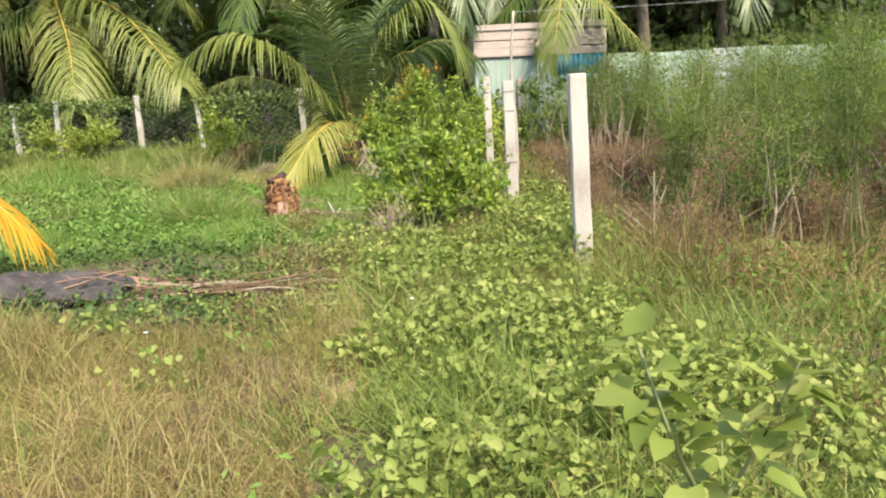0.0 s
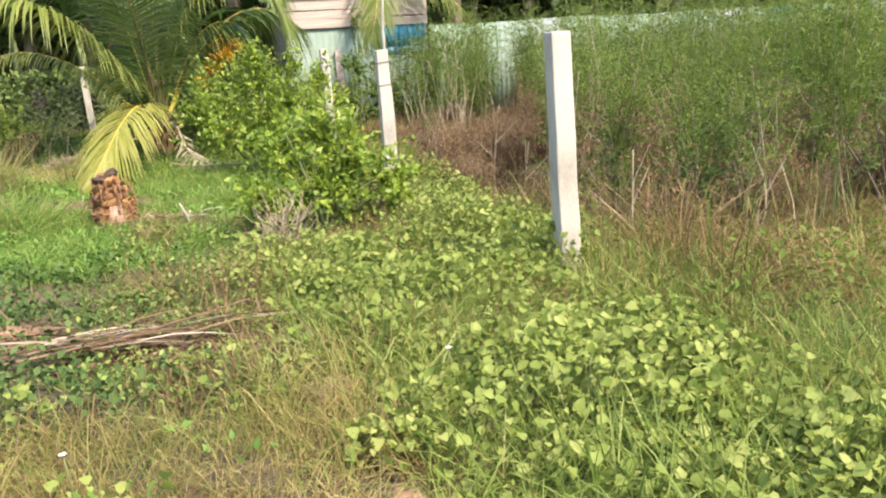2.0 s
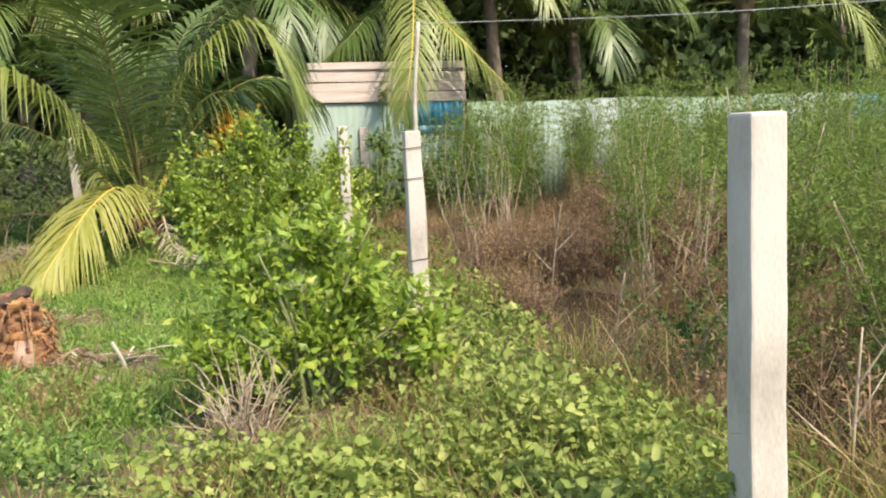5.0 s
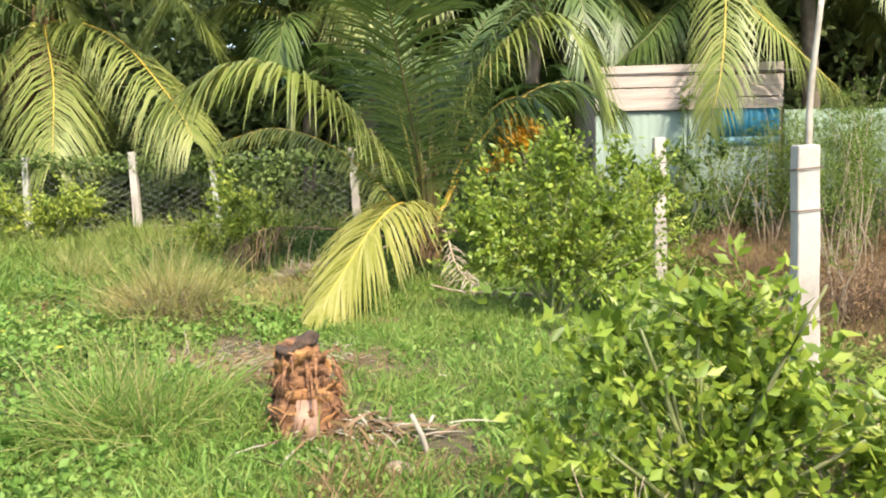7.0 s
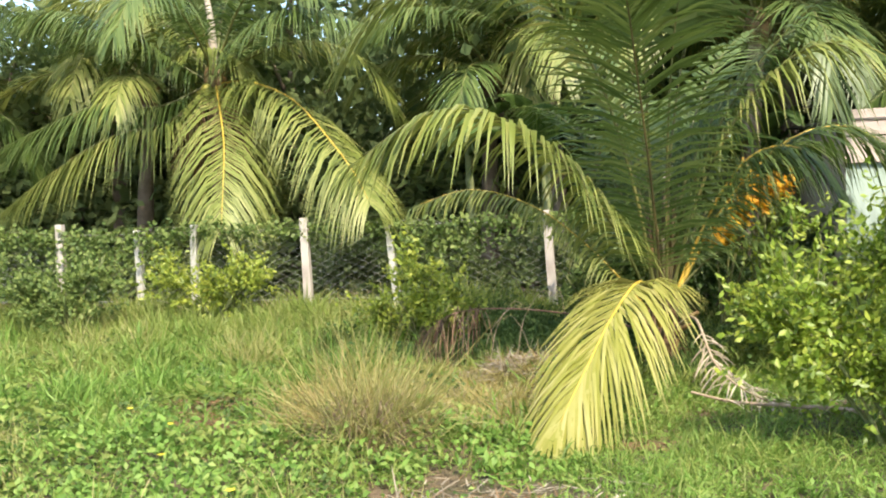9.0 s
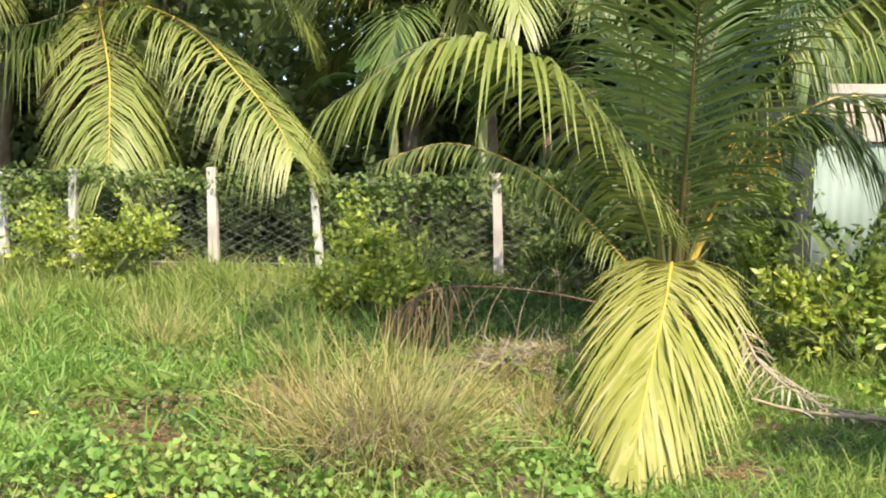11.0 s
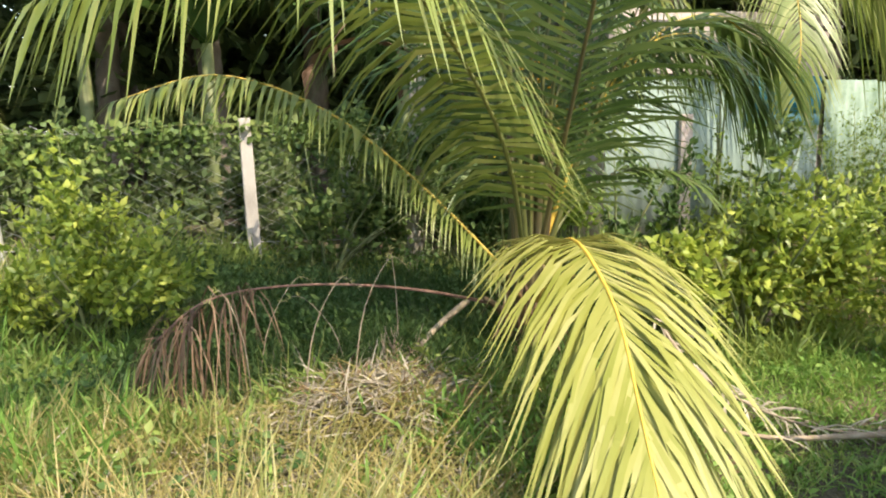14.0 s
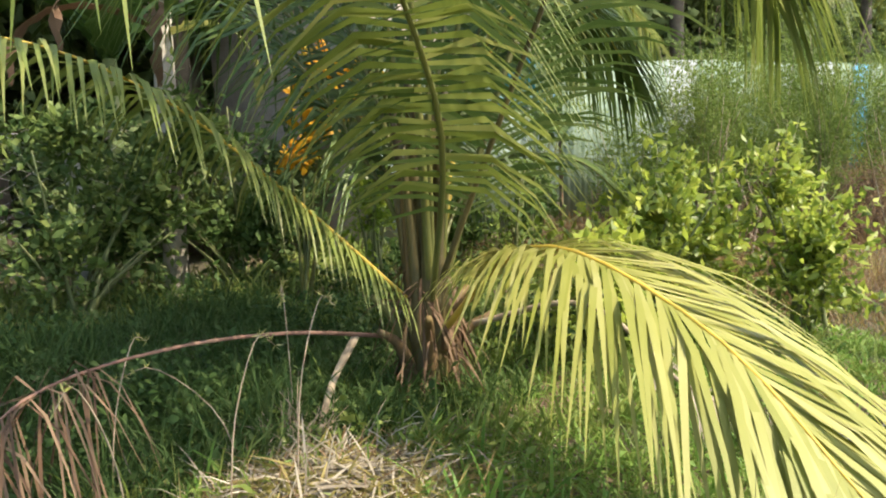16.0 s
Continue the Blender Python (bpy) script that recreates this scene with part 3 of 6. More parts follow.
for i in range(9):
    a = 2.4 * i + 0.7
    d = np.array([math.cos(a), math.sin(a), 0])
    ln = spline([d * 0.11 + (0, 0, 0.10 + 0.03 * i), d * 0.20 + (0, 0, 0.32 + 0.03 * i), d * (0.30 + 0.03 * (i % 3)) + (0, 0, 0.42 + 0.03 * i)], 7)
    part_of("stub", array_mesh("stub", *tube(ln, np.linspace(0.045, 0.018, 7), 6), M_PETIOLE if i % 3 else M_RACHIS_GREEN), young, "dead brown leaf stub")
m = 130
aa = RNG.uniform(0, 6.283, m)
base = np.stack([0.13 * np.cos(aa), 0.15 * np.sin(aa), RNG.uniform(0.05, 0.75, m)], 1)
w = unit(np.stack([np.cos(aa) * 0.6 + RNG.normal(0, 0.35, m), np.sin(aa) * 0.6 + RNG.normal(0, 0.35, m), RNG.normal(-0.2, 0.6, m)], 1))
tagged(part_of("dead_skirt", array_mesh("dead_skirt", *blades(base, w, RNG.uniform(0.10, 0.38, m), 0.014, 0.9), M_FROND_DEAD), young, "ragged brown dead leaf fibre"), kind="stuff")


def young_frond(pts, leaf, pieces=False, label="", stalk=None, **kw):
    o = np.array((-1.66, 17.2, 0))
    return add_frond(young, [np.array(p) - o for p in pts], leaf, stalk, pieces=pieces, label=label, **kw)


young_frond([(-1.70, 17.0, 0.45), (-1.80, 16.5, 0.86), (-1.92, 15.98, 0.99), (-2.12, 15.2, 0.80), (-2.32, 14.6, 0.46), (-2.52, 14.0, 0.10)], M_FROND_YEL, True,
            "bright yellow frond drooping to the grass", pairs=149, reach=0.82, droop=0.58, start=0.14, thick=0.020, width=0.029, ragged=0.035, sweep=40.0)
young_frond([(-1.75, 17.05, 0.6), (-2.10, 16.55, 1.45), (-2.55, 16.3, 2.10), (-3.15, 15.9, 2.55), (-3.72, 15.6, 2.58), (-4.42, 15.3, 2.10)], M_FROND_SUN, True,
            "arching green frond with leaflets in a lighter, sunlit colour", M_RACHIS_GREEN, pairs=92, reach=0.78, droop=0.95, start=0.14, thick=0.018, width=0.040, ragged=0.04, sweep=16.0)
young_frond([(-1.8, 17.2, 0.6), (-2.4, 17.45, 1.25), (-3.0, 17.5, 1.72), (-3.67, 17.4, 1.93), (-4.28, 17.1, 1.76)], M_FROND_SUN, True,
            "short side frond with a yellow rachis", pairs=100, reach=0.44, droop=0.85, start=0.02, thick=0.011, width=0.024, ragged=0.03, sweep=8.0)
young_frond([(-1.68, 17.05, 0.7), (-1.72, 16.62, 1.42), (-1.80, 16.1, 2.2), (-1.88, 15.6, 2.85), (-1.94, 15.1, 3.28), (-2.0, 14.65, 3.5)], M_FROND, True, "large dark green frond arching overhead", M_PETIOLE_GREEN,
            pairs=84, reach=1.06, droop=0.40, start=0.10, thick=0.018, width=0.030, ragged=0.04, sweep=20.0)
# high fronds, mostly out of view, added with wide leaflets to shade the ground
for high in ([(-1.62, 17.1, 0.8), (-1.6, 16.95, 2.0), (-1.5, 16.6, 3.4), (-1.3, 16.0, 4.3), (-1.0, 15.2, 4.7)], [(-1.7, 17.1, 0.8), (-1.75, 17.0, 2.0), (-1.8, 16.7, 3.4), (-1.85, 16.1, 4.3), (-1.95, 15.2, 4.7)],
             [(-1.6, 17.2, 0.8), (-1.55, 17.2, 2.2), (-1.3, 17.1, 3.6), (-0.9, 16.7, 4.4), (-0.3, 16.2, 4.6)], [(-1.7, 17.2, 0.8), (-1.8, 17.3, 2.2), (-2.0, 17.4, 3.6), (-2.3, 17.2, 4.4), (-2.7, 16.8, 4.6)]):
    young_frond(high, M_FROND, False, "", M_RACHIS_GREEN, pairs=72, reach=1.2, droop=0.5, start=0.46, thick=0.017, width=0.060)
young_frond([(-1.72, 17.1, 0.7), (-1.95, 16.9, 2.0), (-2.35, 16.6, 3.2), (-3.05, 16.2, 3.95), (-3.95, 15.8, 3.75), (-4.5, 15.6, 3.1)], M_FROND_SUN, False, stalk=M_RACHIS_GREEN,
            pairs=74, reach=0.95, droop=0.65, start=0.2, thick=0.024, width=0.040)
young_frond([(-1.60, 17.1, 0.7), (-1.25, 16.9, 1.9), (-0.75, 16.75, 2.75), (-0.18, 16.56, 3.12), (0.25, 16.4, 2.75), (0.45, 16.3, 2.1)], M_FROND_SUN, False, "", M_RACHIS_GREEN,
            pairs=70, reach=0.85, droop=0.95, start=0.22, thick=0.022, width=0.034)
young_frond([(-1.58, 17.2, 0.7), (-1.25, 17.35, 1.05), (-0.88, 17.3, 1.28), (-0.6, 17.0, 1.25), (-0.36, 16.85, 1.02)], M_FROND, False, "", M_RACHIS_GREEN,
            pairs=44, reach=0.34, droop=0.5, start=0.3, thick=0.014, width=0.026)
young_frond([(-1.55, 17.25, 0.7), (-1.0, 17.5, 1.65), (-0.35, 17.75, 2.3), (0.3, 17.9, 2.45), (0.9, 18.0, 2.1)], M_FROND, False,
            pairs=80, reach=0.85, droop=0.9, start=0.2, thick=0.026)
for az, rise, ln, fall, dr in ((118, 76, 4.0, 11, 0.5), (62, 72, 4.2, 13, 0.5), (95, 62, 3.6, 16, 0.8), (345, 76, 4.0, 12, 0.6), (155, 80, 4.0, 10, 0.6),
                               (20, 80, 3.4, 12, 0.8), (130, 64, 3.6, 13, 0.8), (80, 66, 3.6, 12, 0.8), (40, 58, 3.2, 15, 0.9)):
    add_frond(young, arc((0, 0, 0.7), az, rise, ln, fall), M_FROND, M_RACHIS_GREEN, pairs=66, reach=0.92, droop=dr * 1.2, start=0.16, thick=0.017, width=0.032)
young_frond([(-1.55, 17.3, 0.7), (-1.15, 17.35, 1.6), (-0.75, 17.3, 2.15), (-0.3, 17.2, 2.2), (0.1, 17.1, 1.75)], M_FROND, False,
            pairs=70, reach=0.62, droop=1.1, start=0.22, thick=0.02, width=0.03)
add_frond(young, [np.array(p) - np.array((-1.66, 17.2, 0)) for p in [(-1.85, 17.3, 0.38), (-2.5, 17.25, 0.54), (-3.2, 17.1, 0.64), (-3.8, 16.95, 0.62), (-4.15, 16.8, 0.40)]], M_FROND_DEAD, M_RACHIS_DEAD, label="dead brown hanging frond",
                 pairs=60, reach=0.40, droop=1.6, start=0.62, thick=0.013, width=0.011, ragged=0.5)
add_frond(young, [np.array(p) - np.array((-1.66, 17.2, 0)) for p in [(-1.55, 16.95, 0.45), (-1.40, 16.3, 0.62), (-1.25, 15.8, 0.25), (-0.9, 15.35, 0.06), (-0.3, 15.0, 0.05)]], M_FROND_GREY, M_TWIG, label="bleached dead frond lying in grass",
          pairs=40, reach=0.26, droop=0.5, start=0.35, thick=0.018, width=0.016, ragged=0.3)
stick = thing("dead_stick", (-2.2, 17.2, 0.0), "bleached dead palm stalk leaning in shaded grass", "stick")
part_of("stalk", array_mesh("stalk", *tube(spline([(0.12, 0.1, 0.42), (-0.2, -0.12, 0.28), (-0.6, -0.5, 0.06)], 10), np.linspace(0.024, 0.014, 10), 6), M_TWIG), stick)


def coconut_palm(x, y, height, fronds, label, lean=(0, 0), seed=0, length=3.6, sunny=0.3, extra=(), nuts=0, low=-10.0, extra_reach=0.85):
    p = thing("coconut_palm", (x, y, 0), label, "palm", "palms behind the fence")
    palm_trunk(p, height, 0.20, 0.13, lean, M_BARK)
    rr = np.random.default_rng(seed)
    top = np.array([lean[0], lean[1], height])
    for k in range(fronds):
        az = 137.5 * k + rr.uniform(-14, 14)
        rise = low + (80 - low) * ((k + 0.5) / fronds) ** 0.8 + rr.uniform(-6, 6)
        # sunny is the share of fronds that take the sunlit leaflet colour
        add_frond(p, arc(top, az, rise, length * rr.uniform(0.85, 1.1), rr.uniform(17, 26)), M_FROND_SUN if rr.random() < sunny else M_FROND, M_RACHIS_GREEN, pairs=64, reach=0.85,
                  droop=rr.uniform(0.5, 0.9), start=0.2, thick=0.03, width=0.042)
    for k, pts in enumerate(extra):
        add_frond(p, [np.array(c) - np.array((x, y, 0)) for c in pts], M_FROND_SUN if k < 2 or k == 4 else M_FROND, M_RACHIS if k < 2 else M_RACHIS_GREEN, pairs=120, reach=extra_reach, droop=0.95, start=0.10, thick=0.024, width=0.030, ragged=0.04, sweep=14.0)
    if nuts:
        for k, az in enumerate((20, 95, 150, 215, 250, 310)):
            add_frond(p, arc(top - (0, 0, 0.15), az, -25, 1.3 + 0.3 * (k % 3), 22), M_FROND_DEAD, M_RACHIS_DEAD, label="withered brown frond", pairs=40, reach=0.5, droop=1.3, start=0.2, thick=0.02, width=0.03, ragged=0.3)
        part_of("spear", array_mesh("spear", *tube([(top[0], top[1], height), (top[0] - 0.05, top[1], height + 1.2), (top[0] - 0.25, top[1], height + 2.6)], [0.11, 0.07, 0.03], 7), M_BARK_PALE), p, "pale upright unopened leaf spear")
    for k in range(nuts):
        a = 2 * math.pi * k / nuts
        bm = bmesh.new()
        bmesh.ops.create_icosphere(bm, subdivisions=2, radius=0.11)
        for v in bm.verts:
            v.co.z *= 1.25
        o = part("coconut", bm, M_NUT, p, "yellow green coconut", True)
        o.matrix_basis = pose(top[0] + 0.28 * math.cos(a), top[1] + 0.28 * math.sin(a), height - 0.25 + 0.06 * (k % 2))
    bm = bmesh.new()
    bmesh.ops.create_icosphere(bm, subdivisions=2, radius=0.30)
    for v in bm.verts:
        v.co = Vector((v.co.x * 0.8 + 0.02 * math.sin(40 * v.co.z), v.co.y * 0.8, v.co.z * 1.3))
    part("crown_fibre", bm, M_PETIOLE, p, "brown fibrous crown base").matrix_basis = pose(top[0], top[1], height)
    return p


coconut_palm(-9.95, 24.0, 4.45, 9, "tall coconut palm with drooping yellow-green fronds behind the fence", seed=3, length=4.4, sunny=0.15, nuts=7, low=22, extra_reach=1.0,
             extra=[[(-9.9, 23.9, 4.4), (-9.68, 23.5, 4.12), (-9.15, 22.6, 3.16), (-8.80, 21.8, 2.40), (-8.48, 21.0, 1.55)],
                    [(-9.8, 23.9, 4.4), (-9.0, 23.5, 4.32), (-7.95, 23.0, 3.86), (-6.88, 22.0, 2.95), (-6.25, 21.3, 2.33), (-5.87, 20.8, 1.85)],
                    [(-10.0, 23.9, 4.42), (-10.71, 23.6, 4.89), (-11.29, 23.0, 5.31), (-12.06, 22.4, 5.62), (-12.86, 21.9, 5.58)],
                    [(-10.0, 23.9, 4.42), (-10.83, 23.3, 3.93), (-11.58, 22.6, 3.95), (-12.36, 22.0, 3.52), (-13.17, 21.5, 3.01)],
                    [(-10.0, 23.9, 4.42), (-10.55, 23.2, 3.63), (-11.25, 22.4, 3.33), (-12.03, 21.8, 2.72), (-12.84, 21.3, 1.94)],
                    [(-10.0, 23.9, 4.42), (-9.16, 23.6, 4.94), (-8.41, 23.0, 5.24), (-7.48, 22.6, 5.38), (-6.33, 22.2, 4.96)]])
coconut_palm(3.4, 23.6, 4.7, 13, "coconut palm leaning over a shed roof with hanging fronds", seed=5, length=3.4, sunny=0.3, low=25, extra_reach=0.62,
             extra=[[(3.4, 23.5, 4.7), (3.3, 22.4, 4.9), (3.15, 21.2, 4.35), (2.95, 20.4, 3.4), (2.75, 19.9, 2.6), (2.55, 19.7, 1.85)],
                    [(3.5, 23.5, 4.7), (3.45, 22.0, 4.45), (3.5, 21.0, 3.88), (3.75, 20.5, 3.42), (4.21, 20.2, 2.86), (4.75, 20.0, 2.25)],
                    [(3.3, 23.4, 4.6), (2.7, 22.6, 4.2), (2.0, 22.0, 3.5), (1.3, 21.8, 2.9)]])
for i, (x, y, h, ln) in enumerate(((8.3, 25.5, 4.3, 3.8), (12.4, 24.6, 4.6, 4.2), (6.2, 29.0, 5.6, 4.0), (16.6, 26.0, 5.0, 4.2), (-4.4, 26.5, 5.2, 4.0), (-1.6, 25.2, 5.2, 4.0), (-13.8, 26.5, 5.2, 4.4), (-17.0, 23.5, 4.6, 4.2), (21.0, 24.0, 5.0, 4.2), (0.6, 28.5, 6.0, 4.2), (1.0, 24.8, 4.5, 3.8), (-3.2, 24.2, 4.7, 3.8), (5.8, 24.2, 4.9, 3.6), (-4.7, 24.8, 4.3, 3.4), (-0.1, 23.3, 4.6, 3.6), (-12.2, 24.8, 4.5, 3.8))):
    coconut_palm(x, y, h, 15, "coconut palm among dark trees behind the boundary", (0.3 * math.sin(i), 0.2), 20 + i, ln, 0.6, low=-5)


# ---- dark woods behind ----
def forest_tree(name, seed, height, spread, count, label):
    rr = np.random.default_rng(seed)
    t = thing(name, (0, 0, 0), label, "tree", "trees of the dark wood")
    part_of("trunk", array_mesh("trunk", *tube(spline([(0, 0, -0.2), (0.1, 0, height * 0.4), (-0.1, 0.1, height * 0.8)], 12), np.linspace(0.20, 0.05, 12), 8), M_BARK), t)
    cs = []
    for k in range(9):
        a = 2.4 * k
        z = height * (0.22 + 0.08 * k)
        e = np.array([math.cos(a) * spread * rr.uniform(0.5, 0.9), math.sin(a) * spread * rr.uniform(0.5, 0.9), z + rr.uniform(0.2, 0.9)])
        part_of("limb", array_mesh("limb", *tube(spline([(0, 0, z * 0.8), e * (0.5, 0.5, 1) + (0, 0, -0.2), e], 7), np.linspace(0.07, 0.015, 7), 5), M_BARK), t)
        cs.append(e)
    cs = np.array(cs + [[0, 0, height * 0.9], [0.4, -spread * 0.5, 0.9], [-0.5, -spread * 0.4, 1.5], [0.9, -0.4, 0.5]])
    c = cs[rr.integers(0, len(cs), count)] + rr.normal(0, 1, (count, 3)) * (spread * 0.42, spread * 0.42, height * 0.10)
    c[:, 2] = np.maximum(c[:, 2], 0.1)
    w = unit(rr.normal(size=(count, 3)) + (0, 0, -0.4))
    part_of("crown", array_mesh("crown", *leaves(c, w, rr.uniform(0.22, 0.50, count), rr.uniform(0.14, 0.28, count)), M_WOODS), t)
    return t


variants = [forest_tree("broadleaf_tree", 31 + k, h, s, 4200, "dense dark broadleaf tree at the back of the plot") for k, (h, s) in enumerate(((7.5, 2.4), (9.0, 2.8), (6.0, 2.2)))]
k = 0
for row, (y, step, off) in enumerate(((27.5, 2.9, 0), (30.5, 3.0, 1.5), (34.0, 3.4, 0.5))):
    for x in np.arange(-30 - 4 * row, 40 + 5 * row, step):
        m = pose(x + off + RNG.uniform(-0.7, 0.7), y + RNG.uniform(-0.8, 0.8), 0, 0, 0, RNG.uniform(0, 360))
        sc = (0.50, 0.48, 0.50)[row] if -9.2 < x + off < -5.6 else 0.8 if x < -14 else 1.0
        if k < 3:
            variants[k].matrix_basis = m
        else:
            copy_thing(variants[k % 3], m @ Matrix.Diagonal((1, 1, sc, 1)))
        k += 1


def banana_plant(x, y, h, seed):
    rr = np.random.default_rng(seed)
    p = thing("banana_plant", (x, y, 0), "banana plant with broad torn green leaves behind the fence", "banana plant", "banana plants")
    part_of("stem", array_mesh("stem", *tube([(0, 0, -0.1), (0.02, 0, h * 0.5), (0, 0, h)], [0.12, 0.10, 0.07], 9), M_STEM), p)
    for k in range(8):
        pts = spline(arc((0, 0, h), 137 * k + rr.uniform(0, 20), rr.uniform(35, 75), 1.9, rr.uniform(18, 28)), 24)
        tan = unit(np.gradient(pts, axis=0))
        sd = unit(np.cross(tan, np.array([0, 0, 1.0])))
        v, f = [], []
        for i, q in enumerate(pts):
            w = 0.27 * math.sin(math.pi * min(1, (i / 23) * 0.93 + 0.05)) ** 0.6
            tear = 0.82 + 0.18 * math.sin(i * 2.3 + k)
            v += [tuple(q + sd[i] * w * tear + (0, 0, -0.10 * w)), tuple(q + (0, 0, 0.02)), tuple(q - sd[i] * w * (1.7 - tear) + (0, 0, -0.10 * w))]
            if i:
                a = 3 * i
                f += [(a - 3, a - 2, a + 1, a), (a - 2, a - 1, a + 2, a + 1)]
        part_of("leaf", raw_mesh("leaf", v, f, M_BANANA), p)


for i, (x, y, h) in enumerate(((-3.4, 23.2, 2.6), (-1.0, 22.8, 2.2), (-4.9, 24.0, 2.9), (0.2, 24.0, 2.4))):
    banana_plant(x, y, h, 50 + i)


# ---- bushes ----
def leafy_bush(name, x, y, lobes, count, size, material, label, category="bush", group="", seed=1, upright=0.35, stems=9, stem_mat=None):
    """A bush of several lobes (dx, dy, z, rx, ry, rz): branching stems and many separate leaves near the lobes' surfaces."""
    rr = np.random.default_rng(seed)
    z0 = float(ground_z(x, y))
    b = thing(name, (x, y, z0), label, category, group)
    lb = np.array(lobes, float)
    for k in range(stems):
        q = lb[k % len(lb)]
        e = q[:3] + rr.normal(0, 0.45, 3) * q[3:6]
        part_of("stem", array_mesh("stem", *tube(spline([(rr.normal(0, 0.06), rr.normal(0, 0.06), -0.06), (e[0] * 0.4, e[1] * 0.4, e[2] * 0.5), tuple(e)], 8), np.linspace(0.022, 0.006, 8), 5), stem_mat or M_STEM), b)
    vol = lb[:, 3] * lb[:, 4] + lb[:, 3] * lb[:, 5]
    # twigs carry tufts of leaves, so that the outline is uneven and has gaps
    tw = max(20, count // 14)
    i = rr.choice(len(lb), tw, p=vol / vol.sum())
    d = unit(rr.normal(size=(tw, 3)))
    r = rr.uniform(0.25, 1.42, (tw, 1)) ** 0.75
    r *= (0.80 + 0.24 * np.sin(4.1 * d[:, 0] + 2.3 * i + seed) + 0.24 * np.sin(5.3 * d[:, 2] - 3.7 * d[:, 1] + 1.7 * i))[:, None]
    tip = lb[i, :3] + d * lb[i, 3:6] * r
    tip[:, 2] += np.where(rr.random(tw) < 0.10, rr.uniform(0.05, 0.30, tw), 0)
    tip[:, 2] = np.maximum(tip[:, 2], 0.04)
    out = unit(d + (0, 0, upright))
    j = rr.integers(0, tw, count)
    s = rr.uniform(-0.26, 0.06, (count, 1))
    c = tip[j] + out[j] * s + rr.normal(0, 0.022, (count, 3))
    w = unit(out[j] * 0.5 + rr.normal(0, 0.75, (count, 3)))
    ln = size * rr.uniform(0.6, 1.2, count)
    part_of("foliage", array_mesh("foliage", *leaves(c, w, ln, ln * 0.52), material), b)
    ends = np.stack([tip - out * 0.22, tip + out * 0.04], 1)
    tagged(part_of("twig_tangle", array_mesh("twig_tangle", *joined([tube(e, [0.004, 0.002], 3) for e in ends[::3]]), stem_mat or M_STEM), b), kind="stuff")
    return b


leafy_bush("lime_bush", -0.12, 9.25, [(0, 0, 0.45, 0.55, 0.5, 0.42), (-0.32, 0.05, 0.72, 0.38, 0.4, 0.35), (0.30, 0.1, 0.65, 0.40, 0.42, 0.35), (0.05, 0.05, 0.95, 0.30, 0.3, 0.25), (0.62, -0.05, 0.45, 0.32, 0.35, 0.32), (-0.5, -0.1, 0.35, 0.3, 0.3, 0.25)],
           5200, 0.075, M_LIME, "waist-high bush with glossy lime green leaves beside a post", seed=4, stems=14)
leafy_bush("lime_bush", -0.28, 14.1, [(0, 0, 0.65, 0.80, 0.75, 0.62), (-0.55, 0, 0.85, 0.5, 0.5, 0.45), (0.45, 0.1, 1.0, 0.5, 0.5, 0.45), (-0.05, 0, 1.30, 0.5, 0.5, 0.36), (0.75, 0, 0.6, 0.42, 0.5, 0.5), (0.55, -0.1, 1.5, 0.15, 0.15, 0.3), (0.95, 0.1, 1.25, 0.22, 0.25, 0.35), (0.05, -0.1, 1.6, 0.22, 0.2, 0.2), (-0.85, -0.1, 0.95, 0.3, 0.3, 0.3)],
           10500, 0.07, M_LIME, "large rounded lime green bush in short grass", seed=6, stems=18)
leafy_bush("yellow_bush", -0.02, 17.0, [(0, 0, 0.55, 0.8, 0.6, 0.5), (0.9, 0.2, 0.6, 0.7, 0.6, 0.5), (0.3, 0, 0.95, 0.6, 0.5, 0.35), (-0.75, -0.3, 0.75, 0.35, 0.35, 0.3)], 5600, 0.095, M_YELLOW_BUSH, "yellow-green bush growing before the shed", seed=10, stems=14)
leafy_bush("yellow_bush", -4.55, 18.5, [(0, 0, 0.5, 0.55, 0.5, 0.45), (0.5, -0.2, 0.5, 0.42, 0.4, 0.36), (-0.1, 0, 0.9, 0.4, 0.35, 0.28), (-0.5, -0.2, 0.45, 0.35, 0.35, 0.35)], 3400, 0.088, M_YELLOW_BUSH, "yellow-green bush under the chain-link fence", seed=11, stems=12)
leafy_bush("yellow_bush", -8.1, 20.0, [(0, 0, 0.55, 0.8, 0.45, 0.5), (-0.7, 0, 0.7, 0.6, 0.4, 0.45), (0.6, 0, 0.75, 0.4, 0.4, 0.4)], 3000, 0.09, M_YELLOW_BUSH, "yellow-green bush along the chain-link fence", seed=12, stems=12)
leafy_bush("green_bush", -9.9, 18.9, [(0, 0, 0.5, 0.75, 0.6, 0.5), (-0.7, 0.2, 0.7, 0.6, 0.5, 0.5), (0.3, 0.2, 0.9, 0.5, 0.4, 0.35)], 5200, 0.085, M_CREEPER, "dark green bush in front of the fence", seed=13, stems=12)
leafy_bush("green_bush", -12.6, 19.6, [(0, 0, 0.6, 1.0, 0.6, 0.6), (0.6, 0.2, 1.0, 0.6, 0.5, 0.4)], 4500, 0.09, M_CREEPER, "dark green bush in front of the fence", seed=14)
